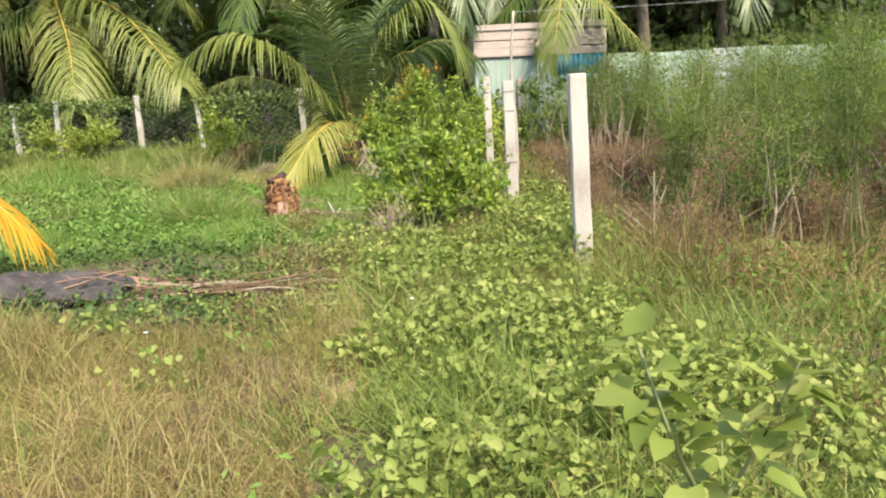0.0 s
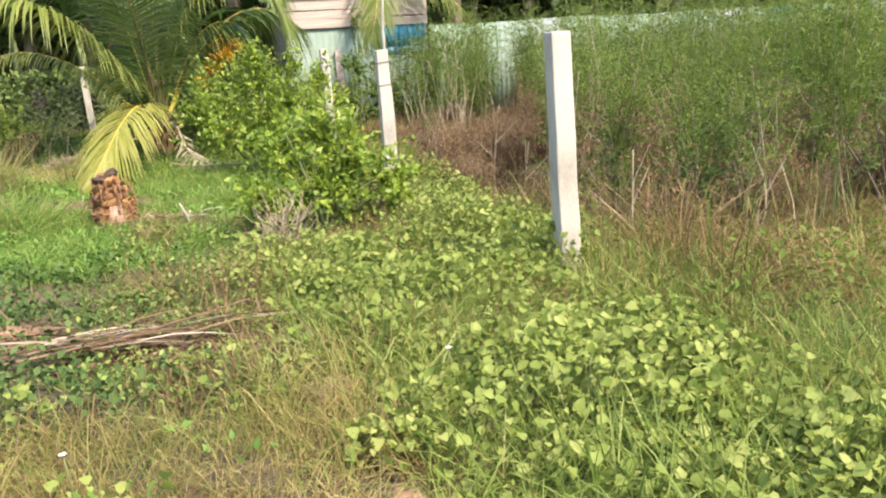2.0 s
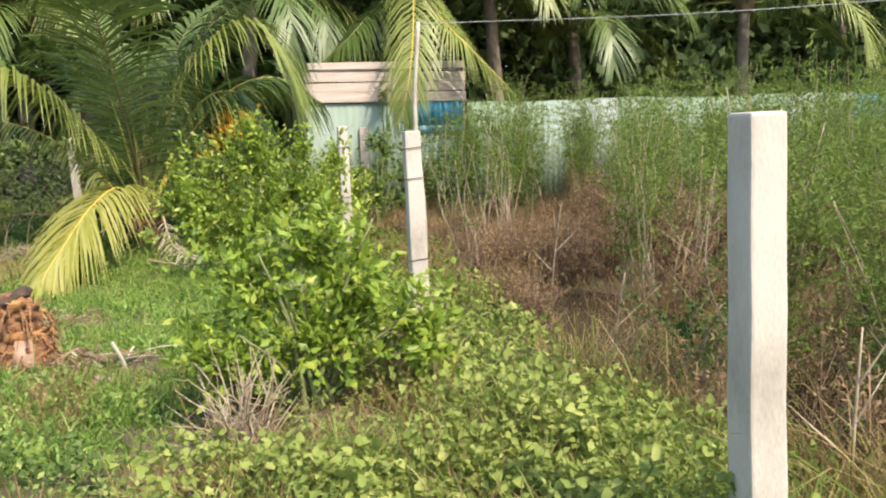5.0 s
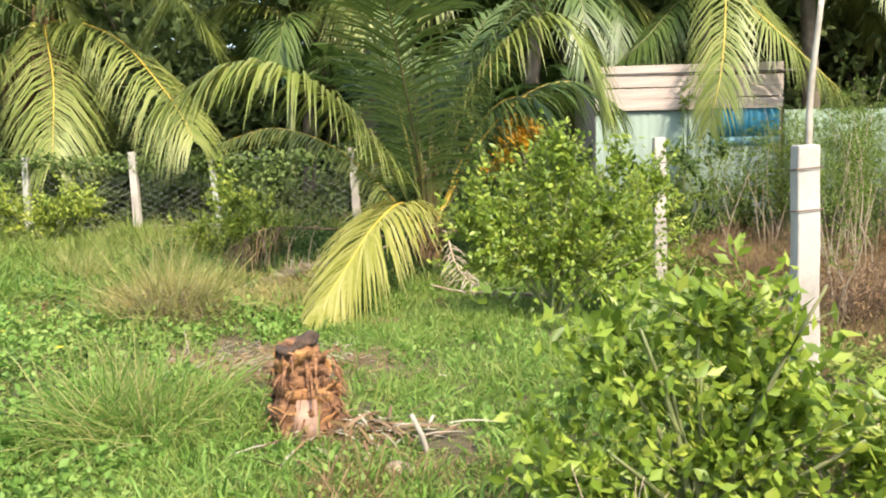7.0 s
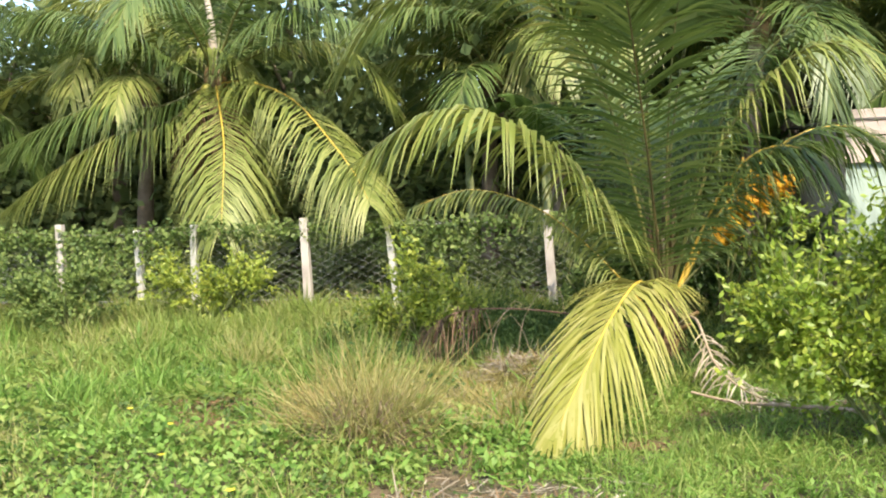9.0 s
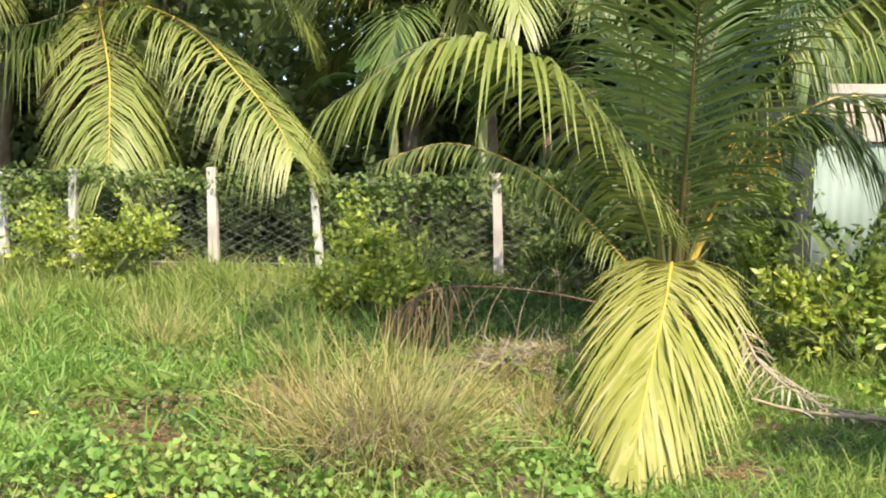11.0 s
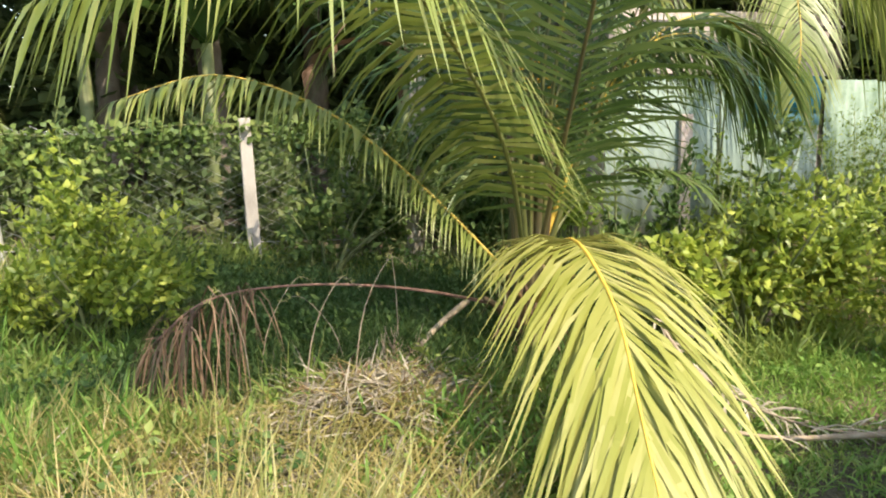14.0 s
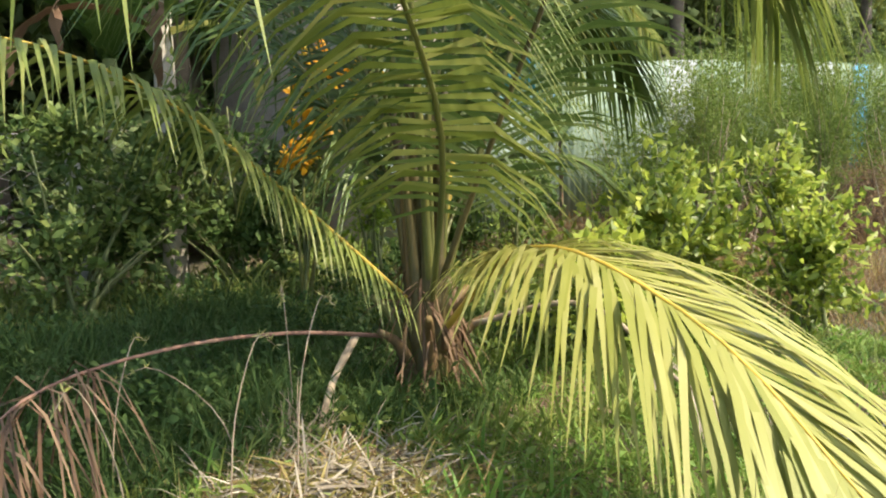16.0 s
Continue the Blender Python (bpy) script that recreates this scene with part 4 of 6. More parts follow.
leafy_bush("green_bush", -1.0, 20.4, [(0, 0, 0.7, 0.9, 0.5, 0.7), (-0.9, 0.3, 0.8, 0.7, 0.4, 0.7), (0.5, 0, 0.6, 0.6, 0.4, 0.5), (-0.4, 0, 1.4, 0.7, 0.4, 0.35)], 5200, 0.10, M_HERB, "shaded leafy shrubs beside the shed", seed=15, stems=14)
leafy_bush("croton_bush", 0.75, 16.2, [(0, 0, 0.6, 0.45, 0.5, 0.5), (0.2, 0.3, 1.0, 0.3, 0.4, 0.4)], 2600, 0.08, M_YELLOW_BUSH, "yellow-green bush by the boundary post", seed=16)

leafy_bush("orange_croton", -0.85, 19.65, [(0.42, 0.05, 1.88, 0.40, 0.28, 0.24), (0.22, 0.0, 1.62, 0.28, 0.2, 0.2), (0.66, 0.1, 1.95, 0.28, 0.2, 0.2), (0.02, 0, 1.3, 0.12, 0.12, 0.15)], 1150, 0.14, M_ORANGE, "leaning shrub with bright orange leaves beside the shed", "shrub", seed=71, stems=5, stem_mat=M_RACHIS_GREEN)
leafy_bush("green_bush", -0.3, 19.4, [(0, 0, 0.9, 0.5, 0.4, 0.5), (0.3, 0.1, 1.5, 0.35, 0.3, 0.3)], 1300, 0.09, M_LIME, "green bush with glossy leaves beside the shed", seed=72, stems=9)
for i, (x, y, h) in enumerate(((0.45, 19.75, 1.1), (1.15, 19.9, 1.25), (1.9, 19.6, 1.35), (2.6, 20.1, 1.5))):
    leafy_bush("climbing_vine", x, y, [(0, 0, h * 0.55, 0.30, 0.2, h * 0.4), (0.25, 0, h, 0.35, 0.15, 0.22), (-0.1, 0, h * 0.25, 0.35, 0.25, 0.25)], 420, 0.13, M_HERB, "straggling dark-leaved climber before the shed wall", "climber", "climbers by the shed", seed=80 + i, stems=7)

under = leafy_bush("undergrowth_bush", -13.0, 22.6, [(0, 0, 0.6, 0.9, 0.5, 0.6), (0.7, 0.1, 0.9, 0.7, 0.4, 0.6), (-0.6, 0, 1.0, 0.6, 0.4, 0.55)], 2600, 0.16, M_WOODS, "dark undergrowth bush behind the chain-link fence", group="undergrowth", seed=17, stems=8)
for i in range(9):
    copy_thing(under, pose(-11.6 + 1.45 * i, 22.5 + 0.25 * math.sin(3 * i), 0, 0, 0, 40 * i))
for i, (x, y) in enumerate(((1.75, 18.0), (2.9, 18.9), (4.2, 18.6), (1.4, 19.4))):
    leafy_bush("pale_shrub", x, y, [(0, 0, 0.55, 0.5, 0.45, 0.5), (0.2, 0.1, 0.95, 0.35, 0.35, 0.35)], 900, 0.07, M_SCRUB, "thin pale green shrub before the sheet wall", group="pale shrubs", seed=40 + i, stems=9)

leafy_bush("roof_creeper", 2.42, 20.82, [(0, 0, 2.35, 0.13, 0.05, 0.22), (0.05, 0, 2.62, 0.10, 0.05, 0.12), (-0.03, 0, 1.2, 0.05, 0.04, 1.0)], 260, 0.07, M_LIME, "thin green creeper climbing the shed front", "creeper", seed=61, stems=3)
for i, (x, y) in enumerate(((2.75, 20.35), (3.15, 20.45), (3.75, 20.2))):
    leafy_bush("sapling", x, y, [(0, 0, 0.75, 0.16, 0.14, 0.42), (0.08, 0, 0.4, 0.2, 0.15, 0.3)], 260, 0.05, M_HERB, "thin dark-stemmed sapling before the shed", "sapling", "saplings", seed=64 + i, stems=4, stem_mat=M_BARK)

# creepers over the fence
creep = thing("fence_creeper", (0, FENCE_Y - 0.02, 0), "green creeper hanging along the top of the fence", "creeper")
n = 9000
x = RNG.uniform(-13.6, -1.9, n)
dens = 0.28 + 0.22 * np.sin(1.7 * x) * np.sin(0.6 * x + 1) + 0.6 * np.exp(-((x + 5.0) / 0.7) ** 2) + 0.7 * np.exp(-((x + 10.6) / 1.3) ** 2)
z = 1.57 + RNG.normal(0, 0.07, n) - RNG.exponential(0.15, n) * (0.15 + 2.2 * dens ** 2)
keep = (z > 0.3) & (RNG.random(n) < 0.22 + 0.6 * dens)
x, z = x[keep], z[keep]
n = len(x)
c = np.stack([x, RNG.normal(0, 0.07, n), z], 1)
w = unit(RNG.normal(size=(n, 3)) + (0, -0.5, -0.4))
part_of("foliage", array_mesh("foliage", *leaves(c, w, RNG.uniform(0.05, 0.11, n), RNG.uniform(0.04, 0.09, n)), M_CREEPER), creep)
runners = [tube(spline([(-13.6 + 3 * i, 0, 1.55), (-12.4 + 3 * i, -0.04, 1.62), (-10.8 + 3 * i, 0, 1.5), (-10.2 + 3 * i, -0.05, 1.66)], 14), 0.006, 4) for i in range(4)]
part_of("runner", array_mesh("runner", *joined(runners), M_STEM), creep)


# ---- feathery scrub right of the boundary ----
def feathery_shrub(seed, height, spread, label):
    rr = np.random.default_rng(seed)
    t = thing("feathery_shrub", (0, 0, 0), label, "shrub", "feathery scrub")
    cs, ds = [], []
    for k in range(11):
        a = rr.uniform(0, 6.28)
        e = np.array([math.cos(a) * spread * rr.uniform(0.2, 1), math.sin(a) * spread * rr.uniform(0.2, 1), height * rr.uniform(0.75, 1.05)])
        ln = spline([(rr.normal(0, 0.10), rr.normal(0, 0.10), -0.1), (e[0] * 0.35 + rr.normal(0, 0.05), e[1] * 0.35, e[2] * 0.5), tuple(e)], 16)
        part_of("stem", array_mesh("stem", *tube(ln, np.linspace(0.007, 0.002, 16), 4), M_TWIG if k % 7 == 0 else M_STEM), t)
        for q in range(26):
            i = rr.uniform(5.0, 15)
            p0 = ln[int(i)]
            d = unit(np.array([rr.normal(), rr.normal(), rr.uniform(0.1, 1.3)]))
            m = 14
            ss = np.linspace(0.05, 1, m)[:, None]
            L = rr.uniform(0.22, 0.5)
            cs.append(p0 + d * ss * L + np.array([0, 0, -0.12]) * ss ** 2)
            ds.append(unit(d * 0.6 + rr.normal(0, 0.6, (m, 3))))
    c, d = np.concatenate(cs), np.concatenate(ds)
    part_of("foliage", array_mesh("foliage", *leaves(c, d, rr.uniform(0.03, 0.065, len(c)), rr.uniform(0.008, 0.016, len(c)), lift=0.05), M_SCRUB), t)
    return t


shrubs = [feathery_shrub(70 + k, h, s, "tall feathery green shrub with thin pale stems over dry undergrowth") for k, (h, s) in enumerate(((2.0, 0.55), (1.75, 0.6), (2.2, 0.5), (1.6, 0.65)))]
spots = []
rr = np.random.default_rng(99)
for y in np.arange(8.4, 20.4, 1.15):
    for x in np.arange(2.3, 13.0 + 0.3 * (y - 6), 1.15):
        px, py = x + rr.uniform(-0.45, 0.45), y + rr.uniform(-0.45, 0.45)
        if (px < 4.4 and 9.0 < py < 17.0 and rr.random() < 0.85) or (px < 4.8 and py > 14.5 and rr.random() < 0.62):
            continue
        spots.append((px, py))
for y, x in ((7.0, 3.3), (7.4, 4.6), (6.4, 4.4), (7.8, 2.7), (6.6, 5.8), (5.6, 5.2), (7.2, 6.6), (18.6, 3.4), (19.2, 4.6), (18.2, 5.3), (19.4, 5.9), (19.0, 2.7), (19.5, 7.0)):
    spots.append((x, y))
for k, (x, y) in enumerate(spots):
    s = 0.85 + 0.25 * rr.random() + 0.02 * max(0.0, y - 12)
    m = pose(x, y, float(ground_z(x, y)), 0, 0, rr.uniform(0, 360))
    if k < 4:
        shrubs[k].matrix_basis = m
    else:
        copy_thing(shrubs[k % 4], m @ Matrix.Diagonal((s, s, s, 1)))


def dry_shrub(seed, height, spread, label):
    """A low leafless tangle of fine twigs with a few withered leaves."""
    r2 = np.random.default_rng(seed)
    t = thing("dry_shrub", (0, 0, 0), label, "shrub", "dry shrubs")
    tw, cs = [], []
    for k in range(26):
        a = r2.uniform(0, 6.28)
        e = np.array([math.cos(a) * spread * r2.uniform(0.1, 1), math.sin(a) * spread * r2.uniform(0.1, 1), height * r2.uniform(0.5, 1.1)])
        ln = spline([(r2.normal(0, 0.08), r2.normal(0, 0.08), -0.06), tuple(e * (0.4, 0.4, 0.5) + r2.normal(0, 0.04, 3)), tuple(e)], 7)
        tw.append(tube(ln, np.linspace(0.006, 0.0025, 7), 3))
        for q in range(6):
            p0 = ln[r2.integers(2, 7)]
            p1 = p0 + r2.normal(0, 0.10, 3) + (0, 0, 0.10)
            tw.append(tube([p0, p1], [0.003, 0.0015], 3))
            cs += [p1 + r2.normal(0, 0.05, 3) for _ in range(4)]
    tagged(part_of("twig_tangle", array_mesh("twig_tangle", *joined(tw), M_BRUSH), t), kind="stuff")
    c = np.array(cs)
    w = unit(r2.normal(size=(len(c), 3)) + (0, 0, -0.3))
    part_of("foliage", array_mesh("foliage", *leaves(c, w, r2.uniform(0.025, 0.055, len(c)), r2.uniform(0.008, 0.016, len(c))), M_DRY), t)
    return t


dries = [dry_shrub(140 + k, h, s, "low brown tangle of withered twigs and leaves") for k, (h, s) in enumerate(((0.55, 0.4), (0.68, 0.38), (0.42, 0.45)))]
for k in range(150):
    x, y = rr.uniform(1.7, 8.5), rr.uniform(7.2, 20.2)
    if k < 34:
        x, y = rr.uniform(1.7, 5.0), rr.uniform(9.8, 18.5)
    if abs(x - 2.6) < 0.7 and 8.8 < y < 12.2:
        y += 4.0
    m = pose(x, y, float(ground_z(x, y)), 0, 0, rr.uniform(0, 360))
    s = rr.uniform(0.8, 1.25) * (0.6 if y > 14 and x < 4.6 else 1.0)
    if k < 3:
        dries[k].matrix_basis = m
    else:
        copy_thing(dries[k % 3], m @ Matrix.Diagonal((s, s, s, 1)))


# ---- ground cover ----
def patch(n, x0, x1, y0, y1):
    x, y = RNG.uniform(x0, x1, n), RNG.uniform(y0, y1, n)
    return x, y


def wob(x, y, a=1.0):
    return a * (np.sin(1.9 * x + 0.8 * y) + np.sin(2.3 * y - 1.1 * x + 2) + 0.6 * np.sin(5.1 * x + 3.7 * y)) / 2.6


def bare(x, y):
    """Places with soil or litter instead of growth."""
    out = np.zeros(len(x), bool)
    for cx, cy, rx, ry in ((-0.62, 5.5, 0.15, 0.16), (-0.49, 5.05, 0.13, 0.14), (-0.56, 4.4, 0.12, 0.2), (-0.45, 3.4, 0.16, 0.5), (-2.75, 12.2, 0.75, 0.65), (-2.85, 12.95, 0.6, 0.4), (-1.92, 10.6, 0.22, 0.22), (-3.05, 7.1, 1.1, 0.55), (-1.2, 6.45, 0.6, 0.16), (-1.2, 10.5, 0.2, 0.2), (-5.75, 14.95, 0.5, 0.3), (-4.65, 15.15, 0.42, 0.25), (-5.3, 14.2, 0.45, 0.3), (-2.92, 16.3, 0.5, 0.4), (-5.89, 15.25, 0.42, 0.32), (-4.86, 15.45, 0.42, 0.28), (-5.2, 14.2, 0.25, 0.2), (-1.93, 14.2, 0.2, 0.12)):
        out |= ((x - cx) / rx) ** 2 + ((y - cy) / ry) ** 2 < 1 + 0.5 * np.sin(9 * x + 7 * y)
    return out


def grass_field(n, x0, x1, y0, y1, tall, wide, material, label, keep, lean=0.45, droop=0.45, name="grass", clump=0.0):
    x, y = patch(n, x0, x1, y0, y1)
    if clump:
        k = max(1, n // 9)
        i = RNG.integers(0, k, n)
        x, y = x[:k][i] + RNG.normal(0, clump, n), y[:k][i] + RNG.normal(0, clump, n)
    ok = keep(x, y) & ~(bare(x, y) & (RNG.random(n) < 0.9))
    x, y = x[ok], y[ok]
    m = len(x)
    base = np.stack([x, y, ground_z(x, y) - 0.01], 1)
    w = unit(np.stack([RNG.normal(0, lean, m), RNG.normal(0, lean, m), np.ones(m)], 1))
    g = new(name, array_mesh(name, *blades(base, w, tall * (0.55 + 0.75 * np.clip(0.6 + wob(1.3 * x + 5, 1.3 * y, 0.8), 0, 1.4)) * RNG.uniform(0.45, 1.3, m), wide * RNG.uniform(0.6, 1.3, m), RNG.uniform(0.4, 1.6, m) * droop), material))
    return tagged(g, label, "grass", kind="stuff")


def herb_field(n, x0, x1, y0, y1, size, high, material, label, keep, broad=False, name="weeds"):
    x, y = patch(n, x0, x1, y0, y1)
    k = max(1, n // 16)
    i = RNG.integers(0, k, n)
    x, y = x[:k][i] + RNG.normal(0, 0.09, n), y[:k][i] + RNG.normal(0, 0.09, n)
    ok = keep(x, y) & ~(bare(x, y) & (RNG.random(n) < 0.9))
    x, y = x[ok], y[ok]
    m = len(x)
    top = high * (0.35 + 0.75 * np.clip(0.5 + wob(1.7 * x, 1.7 * y, 0.8), 0, 1.3)) * (0.75 + 0.5 * np.sin(11 * x + 7 * y) ** 2)
    base = np.stack([x, y, ground_z(x, y) + top * RNG.uniform(0.08, 1.0, m) ** 0.7], 1)
    a = RNG.uniform(0, 6.283, m)
    w = unit(np.stack([np.cos(a), np.sin(a), RNG.normal(-0.15, 0.85, m)], 1))
    sd = np.stack([-np.sin(a), np.cos(a), RNG.normal(0, 0.85, m)], 1)
    L = size * RNG.uniform(0.45, 1.3, m)
    geo = broad_leaves(base, w, L, L * 0.95, sd) if broad else leaves(base, w, L, L * 0.6, sd)
    return tagged(new(name, array_mesh(name, *geo, material)), label, "weeds", kind="stuff")


STRAW_LINE = lambda x, y: (x < -0.45 + 0.30 * wob(x, y) + RNG.normal(0, 0.14, len(x))) & (y < 5.6 + 0.4 * wob(y, x) + RNG.normal(0, 0.2, len(x)))
VINE = lambda x, y: (x > -0.42 + 0.40 * wob(1.6 * x, 1.3 * y) + RNG.normal(0, 0.10, len(x))) & (x < 1.75 + 0.35 * wob(y, x) - 0.16 * (y - 3)) & (y < 8.0) & (wob(1.6 * y, 1.4 * x) > -0.75 + 0.12 * (y - 3) * RNG.random(len(x)))
MID = lambda x, y: (x < 0.9) & (y > 5.4 + 0.3 * wob(x, y)) & (y < 10.2)
LAWN = lambda x, y: (x > -2.6 + 0.35 * wob(x, y)) & (x < 1.2) & (y > 9.6)
LEFT = lambda x, y: (x < -2.2 + 0.35 * wob(x, y)) & (y > 8.6)
# UNDER: the palm's shade, where brighter grass gives way to dark leaf colour
UNDER = lambda x, y: (x > -4.3 + 0.4 * wob(x, y)) & (x < -1.2) & (y > 16.6 + 0.2 * wob(x, y)) & (y < 20.0 + 0.3 * wob(x, y))
STRAWY = lambda x, y: ((x + 3.9) / 1.2) ** 2 + ((y - 15.2) / 1.5) ** 2 < 1 + 0.4 * wob(2 * x, 2 * y)
OUT = lambda x, y: x > 1.15 + 0.12 * wob(x, y) + 0.6 * ((y > 7.2) & (y < 12))

grass_field(64000, -6.5, 0.0, 0.8, 5.9, 0.46, 0.0034, M_STRAW, "knee-high yellow straw grass", STRAW_LINE, 0.46, 0.7, clump=0.09)
grass_field(26000, -6.5, 0.0, 0.8, 5.9, 0.34, 0.004, M_DRY, "short brown dry grass", lambda x, y: STRAW_LINE(x, y) & (wob(1.3 * x, 1.7 * y) > -0.1), 0.6, 0.4, clump=0.10)
grass_field(12000, -6.5, 0.0, 1.0, 5.9, 0.38, 0.005, M_GRASS, "green blades among straw", STRAW_LINE, 0.45, 0.7, clump=0.07)
herb_field(1500, -4.5, -0.3, 1.6, 5.6, 0.05, 0.24, M_LAWN, "green weeds scattered in straw", lambda x, y: STRAW_LINE(x, y) & (wob(1.5 * x + 3, 1.4 * y) > 0.1))
herb_field(32000, -0.9, 2.2, 0.8, 8.0, 0.043, 0.32, M_VINE, "bright green creeping vine with lobed leaves", VINE, True, "creeping_vine")
grass_field(34000, -0.9, 2.2, 0.8, 8.4, 0.42, 0.006, M_GRASS, "green grass among creeping vine", lambda x, y: (x > -0.6 + 0.3 * wob(x, y)) & (x < 2.0 - 0.1 * (y - 3)), 0.5, 0.5)
grass_field(4000, -0.9, 1.6, 2.0, 8.4, 0.38, 0.005, M_STRAW, "straw blades among creeping vine", lambda x, y: wob(x, y) > -0.1, 0.5, 0.4, clump=0.08)
grass_field(8000, 0.4, 3.4, 2.5, 7.5, 0.30, 0.006, M_STRAW, "straw-coloured grass by the boundary", lambda x, y: (x > 0.9 + 0.3 * wob(x, y)), 0.4, 0.4, clump=0.08)
herb_field(26000, -7, 1.0, 5.2, 10.6, 0.055, 0.20, M_HERB, "low dark green weeds", lambda x, y: MID(x, y) & (x < -0.9 + 0.4 * wob(x, y)) & (y < 8.7 + 0.4 * wob(y, x) + RNG.normal(0, 0.25, len(x))))
grass_field(17000, -5.0, -0.6, 8.2, 11.0, 0.26, 0.011, M_LAWN, "lush broad-bladed green grass", lambda x, y: (x < -0.7 + 0.3 * wob(x, y)) & (y > 8.5 + 0.3 * wob(y, x)), 0.55, 0.8, clump=0.05)
grass_field(16000, -7, 1.0, 5.2, 10.6, 0.24, 0.006, M_GRASS, "mixed green grass", MID, 0.5, 0.5)
herb_field(9000, -1.8, 0.4, 5.6, 9.6, 0.035, 0.28, M_GRASS, "small-leaved olive weeds", lambda x, y: MID(x, y) & (wob(1.3 * x, y) > -0.4))
herb_field(4000, -0.9, 0.9, 6.4, 8.5, 0.042, 0.30, M_VINE, "leafy green weeds before the bush", lambda x, y: MID(x, y) & (wob(y, 1.2 * x) > -0.1), True)
grass_field(7000, -1.7, 1.0, 5.6, 10.2, 0.34, 0.005, M_DRY, "brown dry weeds", lambda x, y: MID(x, y) & (wob(x, y) > -0.35), 0.5, 0.3, clump=0.07)
herb_field(7000, 0.4, 2.0, 7.2, 11.8, 0.055, 0.34, M_VINE, "leafy green weeds on the ditch bank", lambda x, y: (x < 1.75 + 0.2 * wob(x, y)) & (wob(1.3 * y, x) > -0.5))
herb_field(7000, -0.6, 1.1, 6.6, 13.0, 0.06, 0.26, M_VINE, "green weeds along the boundary posts", lambda x, y: (x > 0.2 + 0.3 * wob(x, y)))
grass_field(48000, -3.0, 1.2, 9.6, 17.5, 0.21, 0.009, M_LAWN, "short lush green grass", LAWN, 0.6, 0.7, clump=0.05)
grass_field(9000, -3.0, 1.2, 9.6, 17.5, 0.26, 0.006, M_GRASS, "longer green grass blades", LAWN, 0.45, 0.5, clump=0.06)
herb_field(16000, -9.0, -2.6, 9.6, 14.2, 0.065, 0.20, M_LAWN, "ankle-high broad-leaved green weeds", lambda x, y: LEFT(x, y) & (wob(0.8 * x, 0.9 * y) > -0.5))
herb_field(7000, -9.0, -2.8, 9.6, 14.2, 0.06, 0.16, M_HERB, "dark low weeds", lambda x, y: LEFT(x, y) & (wob(0.8 * x, 0.9 * y) < 0.1))
herb_field(34000, -8.5, -2.0, 8.6, 16.8, 0.045, 0.09, M_LAWN, "low green clover-like weeds", lambda x, y: LEFT(x, y) & (y < 15.8 + wob(x, y)))
grass_field(22000, -8.5, -2.0, 8.6, 17.5, 0.20, 0.008, M_GRASS, "thin green grass", LEFT, 0.55, 0.5, clump=0.05)
grass_field(9000, -8.5, -2.0, 9.0, 17.5, 0.16, 0.005, M_STRAW, "dry straw blades", lambda x, y: LEFT(x, y) & (wob(x, y) > 0.05), 0.7, 0.5)
grass_field(34000, -13.5, 1.0, 16.0, 21.4, 0.38, 0.015, M_GRASS, "long green grass before the fence", lambda x, y: (y > 16.2 + 0.5 * wob(x, y)) & ~UNDER(x, y), 0.4, 0.5, clump=0.07)
grass_field(24000, -8.8, -2.4, 13.8, 18.0, 0.34, 0.015, M_LAWN, "rough broad-bladed green grass", lambda x, y: (wob(x, y) > -0.45) & ~UNDER(x, y) & ~(STRAWY(x, y) & (RNG.random(len(x)) < 0.7)), 0.5, 0.7, clump=0.05)
grass_field(9000, -14, -7, 10, 18, 0.3, 0.009, M_GRASS, "long green grass", lambda x, y: x < -7.5, 0.45, 0.5)
grass_field(26000, 1.0, 7.0, 5.5, 20.8, 0.38, 0.006, M_DRY, "tall brown dry undergrowth", lambda x, y: OUT(x, y) & ~((np.abs(x - 2.6) < 0.75) & (np.abs(y - 10.5) < 1.9)), 0.5, 0.25, clump=0.10)
grass_field(12000, 6.0, 16.0, 5.5, 20.8, 0.5, 0.010, M_DRY, "tall brown dry undergrowth", lambda x, y: x > 6, 0.5, 0.25, clump=0.12)
grass_field(7000, 1.0, 3.2, 6.0, 20.0, 0.32, 0.006, M_STRAW, "pale dry stalks beyond the posts", OUT, 0.35, 0.2, clump=0.07)
herb_field(9000, 0.9, 2.4, 8.0, 20.5, 0.06, 0.28, M_SCRUB, "grey-green weeds at the ditch edge", lambda x, y: x < 1.9 + 0.3 * wob(x, y))
DITCH = lambda x, y: (x > 1.6 + 0.1 * wob(x, y)) & ((y < 9.7 + 0.4 * wob(y, x)) | (x > 2.75))
grass_field(11000, 1.5, 3.8, 5.8, 12.0, 0.95, 0.006, M_DRY, "dry brown grass standing in the ditch", DITCH, 0.38, 0.9, clump=0.09)
grass_field(6500, 1.5, 3.8, 5.8, 11.0, 0.95, 0.005, M_STRAW, "pale straw hanging over the ditch", DITCH, 0.4, 0.9, clump=0.09)
grass_field(4000, 1.5, 3.8, 5.8, 11.0, 0.85, 0.007, M_SCRUB, "green blades in the ditch", DITCH, 0.4, 0.8, clump=0.07)
INNER = lambda x, y: ((x > -7.6 + 0.5 * wob(x, y)) & (x < 2.4) & (y > 0.9 + 0.3 * wob(x, y))) | ((x > -13) & (x < 16) & (y > 9) & (y < 21.5)) | ((x > 1) & (x < 12) & (y > 5.5) & (y < 21.5))
grass_field(13000, -22, 24, -9, 24, 0.42, 0.018, M_GRASS, "rough green grass of the surrounding land", lambda x, y: ~INNER(x, y), 0.5, 0.5, clump=0.12)
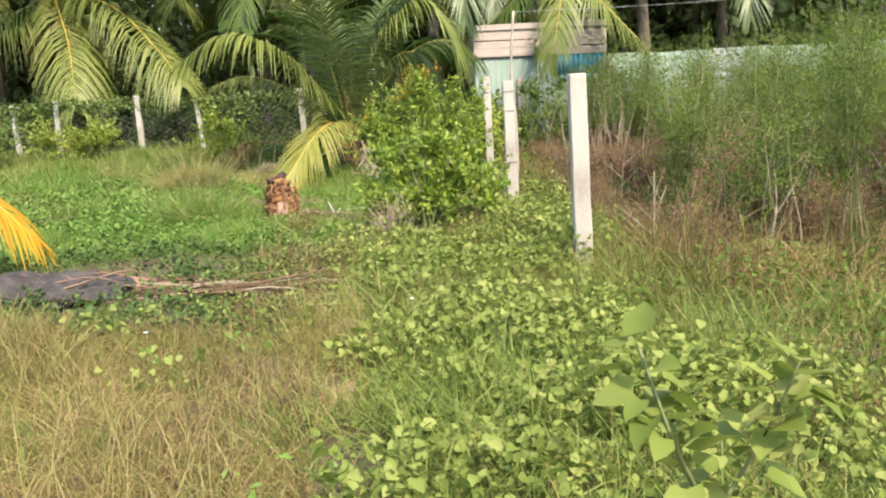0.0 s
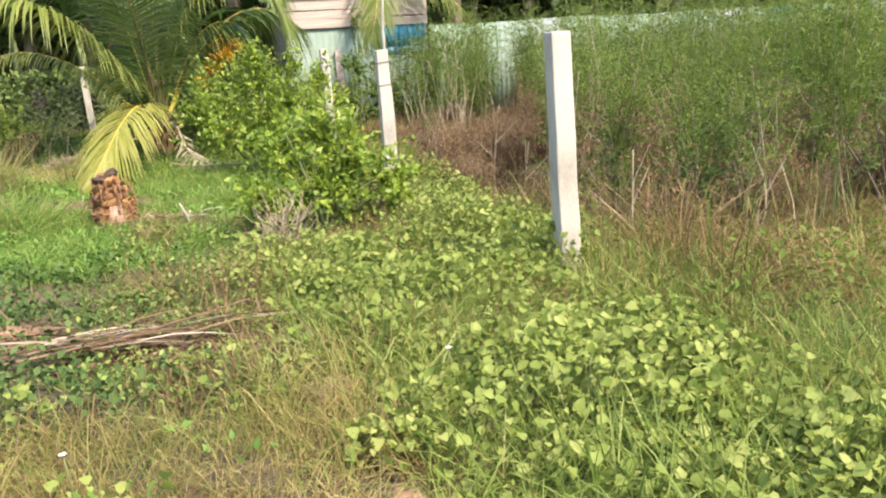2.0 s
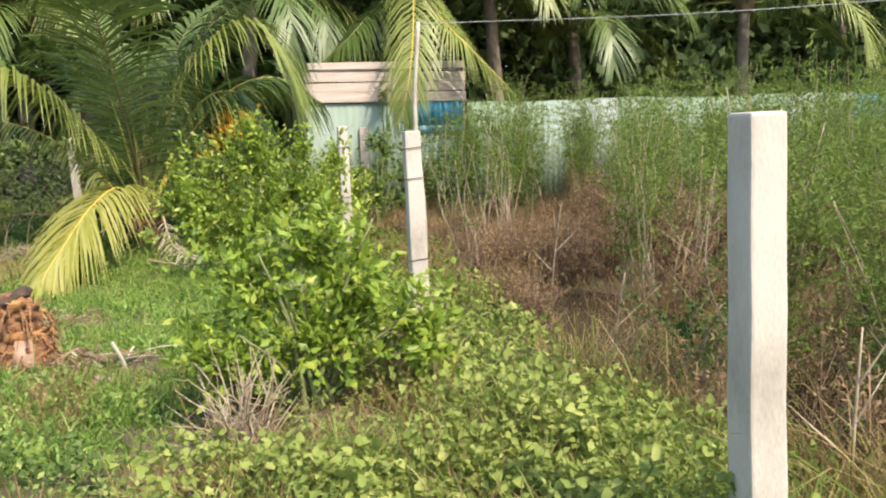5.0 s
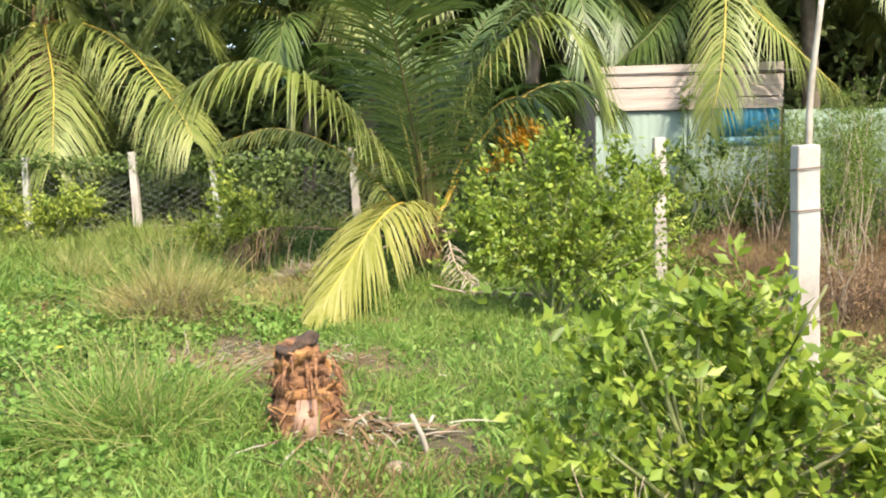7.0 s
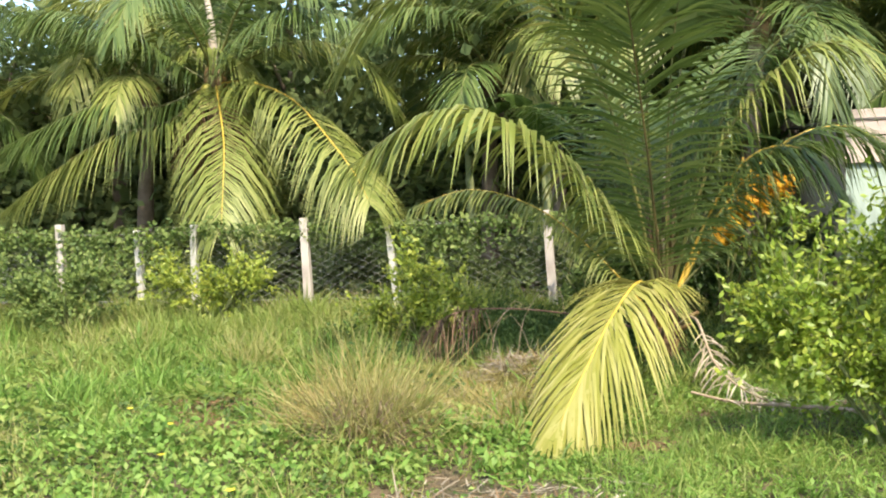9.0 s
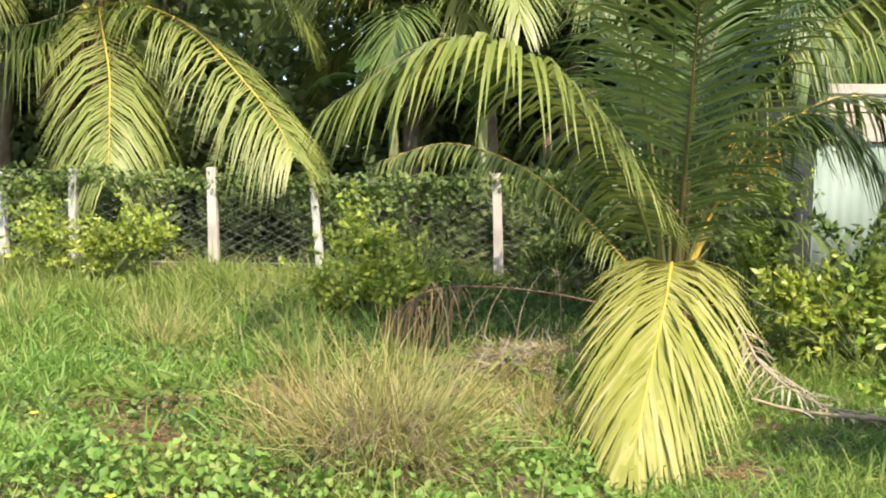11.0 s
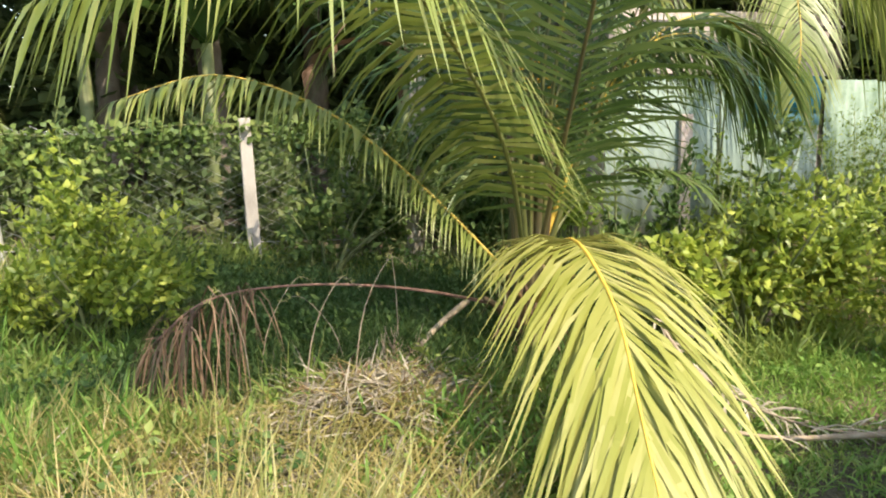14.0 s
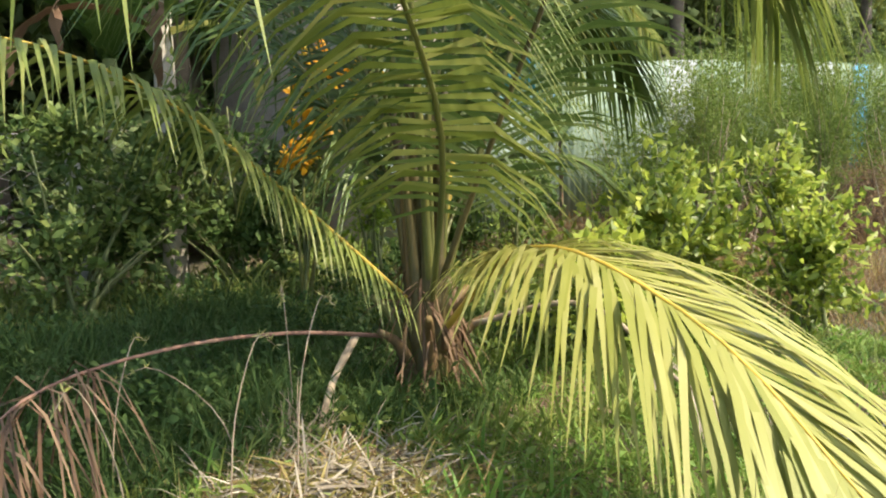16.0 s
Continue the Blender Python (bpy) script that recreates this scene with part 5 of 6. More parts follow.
grass_field(7000, -22, 24, -9, 24, 0.38, 0.016, M_STRAW, "rough straw grass of the surrounding land", lambda x, y: ~INNER(x, y) & (wob(0.4 * x, 0.4 * y) > -0.3), 0.5, 0.5, clump=0.12)
grass_field(9000, -55, 60, -30, 60, 0.6, 0.05, M_GRASS, "distant rough grass", lambda x, y: (x < -20) | (x > 22) | (y < -8) | (y > 23), 0.5, 0.5)


grass_field(9000, -8.5, 0.9, 9.6, 17.5, 0.34, 0.007, M_GRASS, "scattered taller grass clumps", lambda x, y: wob(0.9 * x, 0.9 * y) > -0.2, 0.35, 0.6, clump=0.045)
grass_field(5000, -8.5, -2.6, 11.0, 17.5, 0.40, 0.006, M_REED, "scattered yellowing grass clumps", lambda x, y: wob(0.8 * y, 0.9 * x) > 0.1, 0.35, 0.5, clump=0.05)
grass_field(14000, -10.5, -4.2, 14.6, 19.0, 0.48, 0.014, M_LAWN, "tall green grass clumps", lambda x, y: wob(1.4 * x, 1.5 * y) > 0.0, 0.32, 0.7, clump=0.05)
grass_field(9000, -5.3, -2.5, 13.5, 17.0, 0.42, 0.006, M_STRAW, "pale straw blades around a tussock", STRAWY, 0.5, 0.5, clump=0.06)
grass_field(4000, -5.3, -2.5, 13.5, 17.0, 0.30, 0.006, M_FROND_GREY, "bleached blades around a tussock", STRAWY, 0.7, 0.5, clump=0.06)
herb_field(6000, -9.5, -3.6, 12.0, 18.5, 0.06, 0.18, M_HERB, "dark weeds between grass clumps", lambda x, y: wob(1.4 * x, 1.5 * y) < 0.2)
herb_field(12000, -8.5, -2.4, 11.5, 17.5, 0.06, 0.20, M_GRASS, "broad-leaved weeds in rough grass", lambda x, y: wob(1.2 * x, y) > 0.0)
herb_field(5000, -2.6, 1.0, 9.8, 16.5, 0.05, 0.14, M_LAWN, "broad-leaved weeds in short grass", lambda x, y: wob(1.2 * x, y) > 0.1)
herb_field(9000, 0.9, 4.0, 3.5, 8.5, 0.05, 0.30, M_SCRUB, "olive green weeds beyond the posts", lambda x, y: wob(x, 1.1 * y) > -0.25)
grass_field(9000, 0.9, 4.5, 3.0, 8.5, 0.32, 0.006, M_GRASS, "green grass beyond the posts", lambda x, y: x > 1.0, 0.45, 0.4, clump=0.06)
herb_field(1100, -2.6, -0.4, 3.8, 6.2, 0.042, 0.22, M_VINE, "pale green weeds in straw grass", lambda x, y: wob(1.9 * x, 2.1 * y) > 0.35, True)
# the dark leaf colour here deepens the palm's shade on the ground
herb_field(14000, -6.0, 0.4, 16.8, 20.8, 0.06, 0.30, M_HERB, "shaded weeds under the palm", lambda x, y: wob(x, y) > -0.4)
grass_field(26000, -5.0, -0.8, 16.7, 20.4, 0.42, 0.008, M_HERB, "long grass under the palm, coloured dark for shade", UNDER, 0.4, 0.6, clump=0.06)


grass_field(13000, -11.0, -2.0, 18.3, 20.8, 0.55, 0.014, M_GRASS, "tall grass at the fence foot", lambda x, y: (wob(x, y) > -0.5) & ~UNDER(x, y), 0.35, 0.5, clump=0.05)
grass_field(5000, -11.0, -2.0, 17.3, 20.6, 0.60, 0.006, M_REED, "yellowing stalks at the fence foot", lambda x, y: (wob(x, 1.3 * y) > 0.0) & ~UNDER(x, y), 0.3, 0.4, clump=0.07)


def tussock(x, y, n, tall, spread, label, materials, dry_skirt=True, seed=1):
    t = thing("grass_tussock", (x, y, float(ground_z(x, y))), label, "grass tussock", "grass tussocks")
    for k, (mat, share, hh, fan) in enumerate(materials):
        m = int(n * share)
        base = np.stack([RNG.normal(0, spread * 0.35, m), RNG.normal(0, spread * 0.35, m), np.full(m, -0.02)], 1)
        tilt = RNG.normal(0, 0.22, (7, 2))[RNG.integers(0, 7, m)]
        w = unit(np.stack([base[:, 0] * 0.9 + tilt[:, 0] + RNG.normal(0, fan, m), base[:, 1] * 0.9 + tilt[:, 1] + RNG.normal(0, fan, m), np.ones(m)], 1))
        tagged(part_of("grass", array_mesh("grass", *blades(base, w, tall * hh * RNG.uniform(0.3, 1.2, m), 0.007, RNG.uniform(0.05, 0.9, m)), mat), t), kind="stuff")
    if dry_skirt:
        m = int(n * 0.7)
        a = RNG.uniform(0, 6.283, m)
        r = spread * RNG.uniform(0.1, 0.45, m)
        base = np.stack([r * np.cos(a), r * np.sin(a), RNG.uniform(0.02, 0.30, m) * tall * 0.9], 1)
        w = unit(np.stack([np.cos(a + RNG.normal(0, 0.9, m)), np.sin(a + RNG.normal(0, 0.9, m)), RNG.uniform(0.0, 0.9, m)], 1))
        tagged(part_of("dry_skirt", array_mesh("dry_skirt", *blades(base, w, tall * RNG.uniform(0.25, 0.55, m), 0.006, RNG.uniform(0.7, 1.4, m)), M_FROND_BROWN), t, "drooping bleached dead blades"), kind="stuff")
    return t


tussock(-3.85, 14.0, 1000, 1.05, 0.50, "large dry tussock of tall yellowing grass", ((M_REED, 0.95, 0.95, 0.30), (M_STRAW, 0.2, 1.1, 0.34), (M_DRY, 0.9, 0.45, 1.1), (M_FROND_BROWN, 0.9, 0.45, 1.1)))
tussock(-2.98, 10.8, 2000, 0.74, 0.56, "arching green grass tussock", ((M_LAWN, 0.75, 1.0, 0.7), (M_REED, 0.5, 0.95, 0.7)), False)
tussock(-4.35, 14.6, 420, 0.85, 0.55, "loose pale straw stalks beside a tussock", ((M_STRAW, 0.7, 1.0, 0.6), (M_FROND_GREY, 0.5, 0.6, 0.9)), False)
tussock(-6.3, 17.2, 700, 0.7, 0.45, "yellow-green grass tussock in the lawn", ((M_REED, 0.8, 1.0, 0.4), (M_GRASS, 0.4, 0.8, 0.5)), False)
tussock(-5.6, 19.6, 900, 0.8, 0.8, "tall yellowing grass under the fence", ((M_REED, 0.7, 1.0, 0.3), (M_GRASS, 0.4, 0.8, 0.4)), False)
tussock(-2.9, 16.35, 900, 0.26, 0.55, "heap of cut dry straw", ((M_FROND_GREY, 0.7, 1.0, 1.6), (M_DRY, 0.5, 0.9, 1.6)), False)
tussock(-0.55, 8.7, 260, 0.42, 0.30, "bunch of bleached dead twigs at a bush's foot", ((M_FROND_GREY, 0.6, 1.0, 0.6), (M_DRY, 0.5, 1.0, 0.6)), False)
tussock(0.55, 9.6, 500, 0.5, 0.25, "dry straw stalks at a post's foot", ((M_FROND_GREY, 0.4, 1.0, 0.5), (M_STRAW, 0.6, 1.0, 0.5)), False)

# thin bare stalks standing in the scrub
for k in range(26):
    x, y = RNG.uniform(1.7, 6.5), RNG.uniform(7.0, 19.0)
    st = thing("dry_stalk", (x, y, float(ground_z(x, y))), "pale bare forked stalk standing in dry undergrowth", "stalk", "bare stalks")
    h = RNG.uniform(0.7, 1.3)
    a, b = RNG.normal(0, 0.16, 2)
    part_of("stem", array_mesh("stem", *tube(spline([(0, 0, -0.08), (a * 0.4, b * 0.4, h * 0.5), (a, b, h)], 8), np.linspace(0.012, 0.004, 8), 5), M_TWIG), st)
    for q in range(3):
        z = h * (0.35 + 0.18 * q)
        d = RNG.normal(0, 0.18, 2)
        part_of("twig", array_mesh("twig", *tube([(a * 0.7 * z / h, b * 0.7 * z / h, z), (a * z / h + d[0], b * z / h + d[1], z + 0.28)], [0.006, 0.002], 4), M_TWIG), st)


# ---- stump and litter ----
stump = thing("palm_stump", (-1.96, 10.78, 0), "short orange-brown fibrous palm stump with a dark cut top", "stump")
k = 22
zz = np.linspace(-0.08, 0.56, k)
rad = 0.165 - 0.08 * np.maximum(zz, 0) + 0.018 * np.sin(zz * 42) - 0.03 * (zz > 0.46) + 0.05 * np.exp(-((zz - 0.12) / 0.12) ** 2)
v, t3 = tube(np.stack([-0.03 * zz / 0.5, 0 * zz, zz], 1), rad, 18)
ang = np.arctan2(v[:, 1], v[:, 0])
v[:, :2] *= (1 + 0.07 * np.sin(5 * ang + 9 * v[:, 2]) + 0.04 * np.sin(11 * ang - 17 * v[:, 2]))[:, None]
part_of("body", array_mesh("body", v, t3, M_FIBRE), stump)
for i in range(24):
    a0, z0 = 2.4 * i, 0.02 + 0.0185 * i
    span, tall, tilt = 1.5 + 0.5 * math.sin(2.1 * i), 0.075 + 0.03 * math.sin(3.3 * i), 0.07 * math.sin(1.7 * i)
    swell = 0.03 * math.exp(-((z0 - 0.12) / 0.12) ** 2)
    v, f = [], []
    for j in range(11):
        u = j / 10
        edge = math.sin(math.pi * u) ** 0.5
        for q, (dz, flare) in enumerate(((0.0, 0.0), (0.45, 0.012), (1.0, 0.030), (0.95, 0.018), (0.0, -0.012))):
            rad = (0.165 - 0.075 * z0) + swell + flare * edge + 0.005 * math.sin(5 * u + i)
            ang_ = a0 + span * (u - 0.5)
            v.append((rad * math.cos(ang_) - 0.06 * z0, rad * math.sin(ang_), z0 + tall * dz * (0.25 + 0.75 * edge) + tilt * (u - 0.5) + 0.006 * math.sin(17 * u + 2 * i)))
        if j:
            o5 = 5 * j
            f += [(o5 - 5 + q, o5 + q, o5 + (q + 1) % 5, o5 - 5 + (q + 1) % 5) for q in range(5)]
    part_of("fibre_sheath", raw_mesh("fibre_sheath", v, f, M_SHEATH if i % 3 else M_FIBRE, True), stump, "torn orange-brown fibre sheath")
bm = bmesh.new()
bmesh.ops.create_icosphere(bm, subdivisions=3, radius=0.12)
for vv in bm.verts:
    vv.co *= 1 + 0.35 * noise.noise(vv.co * 14)
    vv.co.z = vv.co.z * 0.42 + 0.52 + 0.25 * vv.co.x + 0.02 * math.sin(30 * vv.co.x)
    vv.co.x = vv.co.x * 1.05 - 0.03
part("top", bm, M_ROT, stump, "dark rotten cut top", True)
bm = bmesh.new()
bmesh.ops.create_cone(bm, cap_ends=True, segments=14, radius1=0.085, radius2=0.05, depth=0.24)
for vv in bm.verts:
    vv.co = Vector((vv.co.x * 1.1 + 0.02 + 0.18 * (vv.co.z + 0.12) ** 2, vv.co.y * 0.6 - 0.20 + 0.16 * (vv.co.z + 0.12), vv.co.z * 1.0 + 0.13))
part("husk", bm, M_CUT, stump, "pinkish cut husk", True)

m = 220
aa = RNG.uniform(0, 6.283, m)
z0 = RNG.uniform(0.02, 0.5, m)
base = np.stack([0.165 * np.cos(aa), 0.165 * np.sin(aa), z0], 1)
w = unit(np.stack([np.cos(aa) * 0.5 + RNG.normal(0, 0.5, m), np.sin(aa) * 0.5 + RNG.normal(0, 0.5, m), RNG.normal(-0.3, 0.6, m)], 1))
tagged(part_of("loose_fibre", array_mesh("loose_fibre", *blades(base, w, RNG.uniform(0.05, 0.16, m), 0.016, 0.6), M_FIBRE), stump, "ragged loose brown fibre"), kind="stuff")

debris = thing("dead_leaf_pile", (-1.62, 10.58, 0), "pile of bleached dead palm leaflets beside a stump", "leaf litter")
m = 420
base = np.stack([RNG.normal(0, 0.17, m), RNG.normal(0, 0.14, m), RNG.uniform(0.0, 0.12, m)], 1)
w = unit(RNG.normal(0, 1, (m, 3)) * (1, 1, 0.15))
for part_no, mat in enumerate((M_FROND_GREY, M_FROND_DEAD, M_DRY)):
    part_of("litter", array_mesh("litter", *blades(base[part_no::3], w[part_no::3], RNG.uniform(0.12, 0.34, len(base[part_no::3])), 0.018, 0.2), mat), debris)


def litter(x, y, rx, ry, m, label, material, size=0.22):
    t = thing("leaf_litter", (x, y, float(ground_z(x, y))), label, "leaf litter", "leaf litter")
    base = np.stack([RNG.normal(0, rx * 0.5, m), RNG.normal(0, ry * 0.5, m), RNG.uniform(0.0, 0.05, m)], 1)
    base[:, 2] += ground_z(x + base[:, 0], y + base[:, 1]) - float(ground_z(x, y))
    w = unit(RNG.normal(0, 1, (m, 3)) * (1, 1, 0.12))
    part_of("grass", array_mesh("grass", *blades(base, w, size * RNG.uniform(0.4, 1.2, m), 0.010, 0.08), material), t)


litter(-2.75, 12.25, 0.85, 0.75, 1600, "matted reddish brown dry grass on bare soil", M_DRY)
litter(-2.75, 12.4, 0.85, 0.85, 800, "pale straw scattered over bare soil", M_FROND_GREY)
litter(-1.35, 6.55, 0.8, 0.25, 800, "dry brown palm leaf debris", M_FROND_DEAD, 0.4)
litter(-2.6, 7.35, 0.8, 0.35, 500, "reddish brown leaf debris", M_FROND_DEAD, 0.3)
litter(-0.62, 5.0, 0.25, 0.5, 160, "dry straw on a bare path", M_DRY, 0.15)
litter(-5.75, 14.95, 0.6, 0.35, 420, "pinkish brown dry grass patch", M_DRY, 0.16)
litter(-4.65, 15.15, 0.5, 0.3, 380, "pale dry straw patch", M_FROND_GREY, 0.16)
litter(-2.92, 16.3, 0.75, 0.6, 1700, "mound of cut pale straw", M_FROND_GREY, 0.24)
litter(-2.95, 16.2, 0.8, 0.8, 2200, "mound of cut yellow straw", M_STRAW, 0.24)
litter(-5.4, 14.3, 0.8, 0.6, 500, "dry brown grass patch", M_DRY, 0.16)
litter(-5.89, 15.25, 0.45, 0.35, 420, "reddish brown dry grass patch", M_DRY, 0.15)
litter(-4.86, 15.45, 0.45, 0.3, 420, "reddish straw patch in rough grass", M_DRY, 0.16)
litter(-5.2, 14.2, 0.3, 0.25, 260, "brown dry grass beside a weed", M_DRY, 0.16)
litter(-1.93, 14.2, 0.25, 0.15, 160, "small brown dry patch in short grass", M_DRY, 0.12)
old_frond = thing("fallen_frond", (-1.0, 6.72, 0.05), "dry brown fallen palm frond lying in weeds", "palm frond")
for k in range(84):
    p0 = np.array([RNG.normal(-0.75, 0.22), RNG.normal(-0.22, 0.07), RNG.uniform(0.0, 0.10)])
    wv = unit(np.array([[1.0 if k % 7 else -1.0, RNG.normal(0.22, 0.20), RNG.normal(0.10, 0.12)]]))
    part_of("leaflet", array_mesh("leaflet", *blades(p0[None], wv, RNG.uniform(0.35, 0.78), 0.012, 0.22), M_FROND_GREY if k % 4 == 0 else M_FROND_DEAD), old_frond)
part_of("rachis", array_mesh("rachis", *tube(spline([(0.1, 0.05, 0.12), (-0.6, -0.2, 0.06), (-1.5, -0.4, 0.03)], 12), np.linspace(0.004, 0.009, 12), 6), M_RACHIS_DEAD), old_frond)
ash = thing("charred_heap", (-3.45, 6.95, 0.03), "low heap of charred black ash and burnt stalks", "ash heap")
bm = bmesh.new()
bmesh.ops.create_icosphere(bm, subdivisions=5, radius=1.0)
for vv in bm.verts:
    nn = noise.noise(vv.co * 2.3)
    rough = 0.05 * noise.noise(vv.co * 9) + 0.03 * noise.noise(vv.co * 21)
    vv.co = Vector((vv.co.x * (0.85 + 0.2 * nn), vv.co.y * (0.42 + 0.1 * nn), max(vv.co.z, -0.3) * (0.15 + 0.06 * nn) + (rough if vv.co.z > 0 else 0)))
part("ash", bm, M_ASH, ash, smooth=True)
for i in range(7):
    a = RNG.uniform(-0.6, 0.6)
    part_of("stalk", array_mesh("stalk", *tube(spline([(-0.7 + 0.2 * i, -0.3 * math.cos(i), 0.10), (-0.3 + 0.2 * i, 0.25 * a, 0.15), (0.05 + 0.2 * i, 0.35 * math.sin(2 * i), 0.05)], 9), np.linspace(0.009, 0.004, 9), 5), M_RACHIS_DEAD), ash)

left_frond = thing("yellow_frond", (-4.35, 7.6, 0), "yellow-orange withering frond arching into view", "palm frond")
add_frond(left_frond, [(-0.9, 0.3, -0.05), (-0.6, 0.15, 0.75), (-0.1, 0.0, 0.98), (0.45, -0.1, 0.80), (0.9, -0.2, 0.42)], M_ORANGE, pairs=40, reach=0.42, droop=0.9, start=0.3, thick=0.018, width=0.03)

fallen = thing("white_stick", (-1.28, 10.35, 0.03), "short white bleached stick standing in grass", "stick")
part_of("stem", array_mesh("stem", *tube([(0.04, 0.02, -0.05), (0, 0, 0.1), (-0.05, -0.02, 0.22)], [0.016, 0.015, 0.012], 6), M_BARK_PALE), fallen)
for i, (x, y, r) in enumerate(((-1.38, 10.05, 0.07), (-1.55, 10.2, 0.05))):
    bm = bmesh.new()
    bmesh.ops.create_icosphere(bm, subdivisions=2, radius=r)
    for vv in bm.verts:
        vv.co *= 1 + 0.25 * noise.noise(vv.co * 9 + Vector((i, 0, 0)))
        vv.co.z *= 0.65
    me = bpy.data.meshes.new("stone")
    bm.to_mesh(me)
    bm.free()
    me.materials.append(M_STONE)
    o = new("stone", me)
    o.matrix_basis = pose(x, y, float(ground_z(x, y)) + r * 0.35)
    tagged(o, "rough pale brown stone half sunk in grass", "stone", "stones")


def flower(x, y, z, r, material, label):
    f = thing("flower", (x, y, float(ground_z(x, y))), label, "flower", "small flowers")
    part_of("stem", array_mesh("stem", *tube([(0, 0, -0.02), (0.01, 0, z * 0.6), (0, 0, z)], 0.003, 4), M_STEM), f)
    for k in range(5):
        a = 1.2566 * k
        d = np.array([[math.cos(a), math.sin(a), 0.25]])
        part_of("petal", array_mesh("petal", *leaves(np.array([[0, 0, z]]), unit(d), r, r * 0.8, np.array([[-math.sin(a), math.cos(a), 0.0]])), material), f)


for x, y in ((-5.35, 13.77), (-5.0, 13.05), (-6.03, 14.33), (-4.2, 12.4)):
    flower(x, y, 0.14, 0.035, M_FLOWER, "small yellow flower in low weeds")
for x, y in ((-1.62, 4.6), (-0.2, 5.0)):
    flower(x, y, 0.30, 0.017, M_PETAL, "small white flower above the grass")


# tall broad-leaved weed at the start of the path
weed = thing("tall_weed", (0.62, 2.05, 0), "tall weed with broad pale green leaves on a thin stalk", "weed")
stalk = spline([(0.05, -0.05, -0.05), (0.0, 0.05, 0.4), (-0.10, 0.0, 0.65), (-0.16, 0.1, 0.86)], 16)
part_of("stem", array_mesh("stem", *tube(stalk, np.linspace(0.010, 0.004, 16), 5), M_STEM), weed)
branch = spline([(0.0, 0.05, 0.4), (0.16, 0.1, 0.62), (0.22, 0.05, 0.82)], 10)
part_of("stem", array_mesh("stem", *tube(branch, np.linspace(0.007, 0.003, 10), 5), M_STEM), weed)
for k in range(64):
    p0 = stalk[4 + k % 12] if k < 38 else branch[2 + (k - 38) % 8]
    a = 2.4 * k
    wv = unit(np.array([[math.cos(a), math.sin(a), 0.7 * math.sin(5.3 * k)]]))
    sv = np.array([[-math.sin(a), math.cos(a), 0.6 * math.cos(3.1 * k)]])
    sz = RNG.uniform(0.07, 0.12)
    part_of("leaf", array_mesh("leaf", *broad_leaves(p0[None] + wv * 0.05, wv, sz, sz * 0.9, sv), M_VINE), weed)

# seed stalks rising from the shaded grass
for k in range(6):
    x, y = RNG.uniform(-3.7, -2.5), RNG.uniform(16.2, 17.3)
    h = RNG.uniform(0.45, 0.85)
    a = RNG.normal(0, 0.22, 2)
    st = thing("seed_stalk", (x, y, float(ground_z(x, y))), "thin pale grass seed stalk bending over", "stalk", "seed stalks")
    ln = spline([(0, 0, -0.03), (a[0] * 0.3, a[1] * 0.3, h * 0.6), (a[0], a[1], h), (a[0] * 1.5, a[1] * 1.5, h - 0.06)], 12)
    part_of("stem", array_mesh("stem", *tube(ln, np.linspace(0.004, 0.0018, 12), 4), M_TWIG), st)
    hd = np.repeat(ln[-4:], 4, 0)
    tagged(part_of("seed_head", array_mesh("seed_head", *leaves(hd, unit(RNG.normal(0, 1, (16, 3)) + (0, 0, 0.5)), 0.035, 0.008), M_REED), st), kind="stuff")

# broad grey-green weed rosette
for x, y, s in ((-5.55, 14.75, 0.13), (-5.75, 14.9, 0.10), (-5.9, 14.7, 0.10), (-6.6, 14.0, 0.09), (-5.4, 14.95, 0.10)):
    ro = thing("broad_weed", (x, y, float(ground_z(x, y))), "low weed with broad grey-green leaves", "weed", "broad weeds")
    for k in range(11):
        a = 2.4 * k
        wv = unit(np.array([[math.cos(a), math.sin(a), 0.35 + 0.3 * math.sin(3 * k)]]))
        part_of("leaf", array_mesh("leaf", *broad_leaves(np.array([[0, 0, 0.05 + 0.012 * k]]) + wv * 0.07, wv, s, s * 0.7, np.array([[-math.sin(a), math.cos(a), 0.15]])), M_SCRUB), ro)


# bare reddish soil showing through the weeds
def soil_patch(x, y, rx, ry, high, seed):
    v, f, n = [], [], 40
    rings = (0.0, 0.35, 0.65, 0.85, 1.0)
    for k, r in enumerate(rings):
        for j in range(n if k else 1):
            a = 2 * math.pi * j / n
            e = 1 + 0.16 * math.sin(3 * a + seed) + 0.09 * math.sin(7 * a + 2 * seed) + 0.05 * math.sin(13 * a)
            px, py = x + rx * r * e * math.cos(a), y + ry * r * e * math.sin(a)
            v.append((px, py, float(ground_z(px, py)) + high * (1 - r ** 2) + 0.012 * noise.noise(Vector((px * 9, py * 9, seed))) - (0.02 if k == 4 else 0)))
    f += [(0, 1 + j, 1 + (j + 1) % n) for j in range(n)]
    for k in range(3):
        o = 1 + k * n
        f += [(o + j, o + n + j, o + n + (j + 1) % n, o + (j + 1) % n) for j in range(n)]
    tagged(new("soil_patch", raw_mesh("soil_patch", v, f, M_SOIL, True)), "patch of bare reddish soil between weeds", "soil", kind="structure")


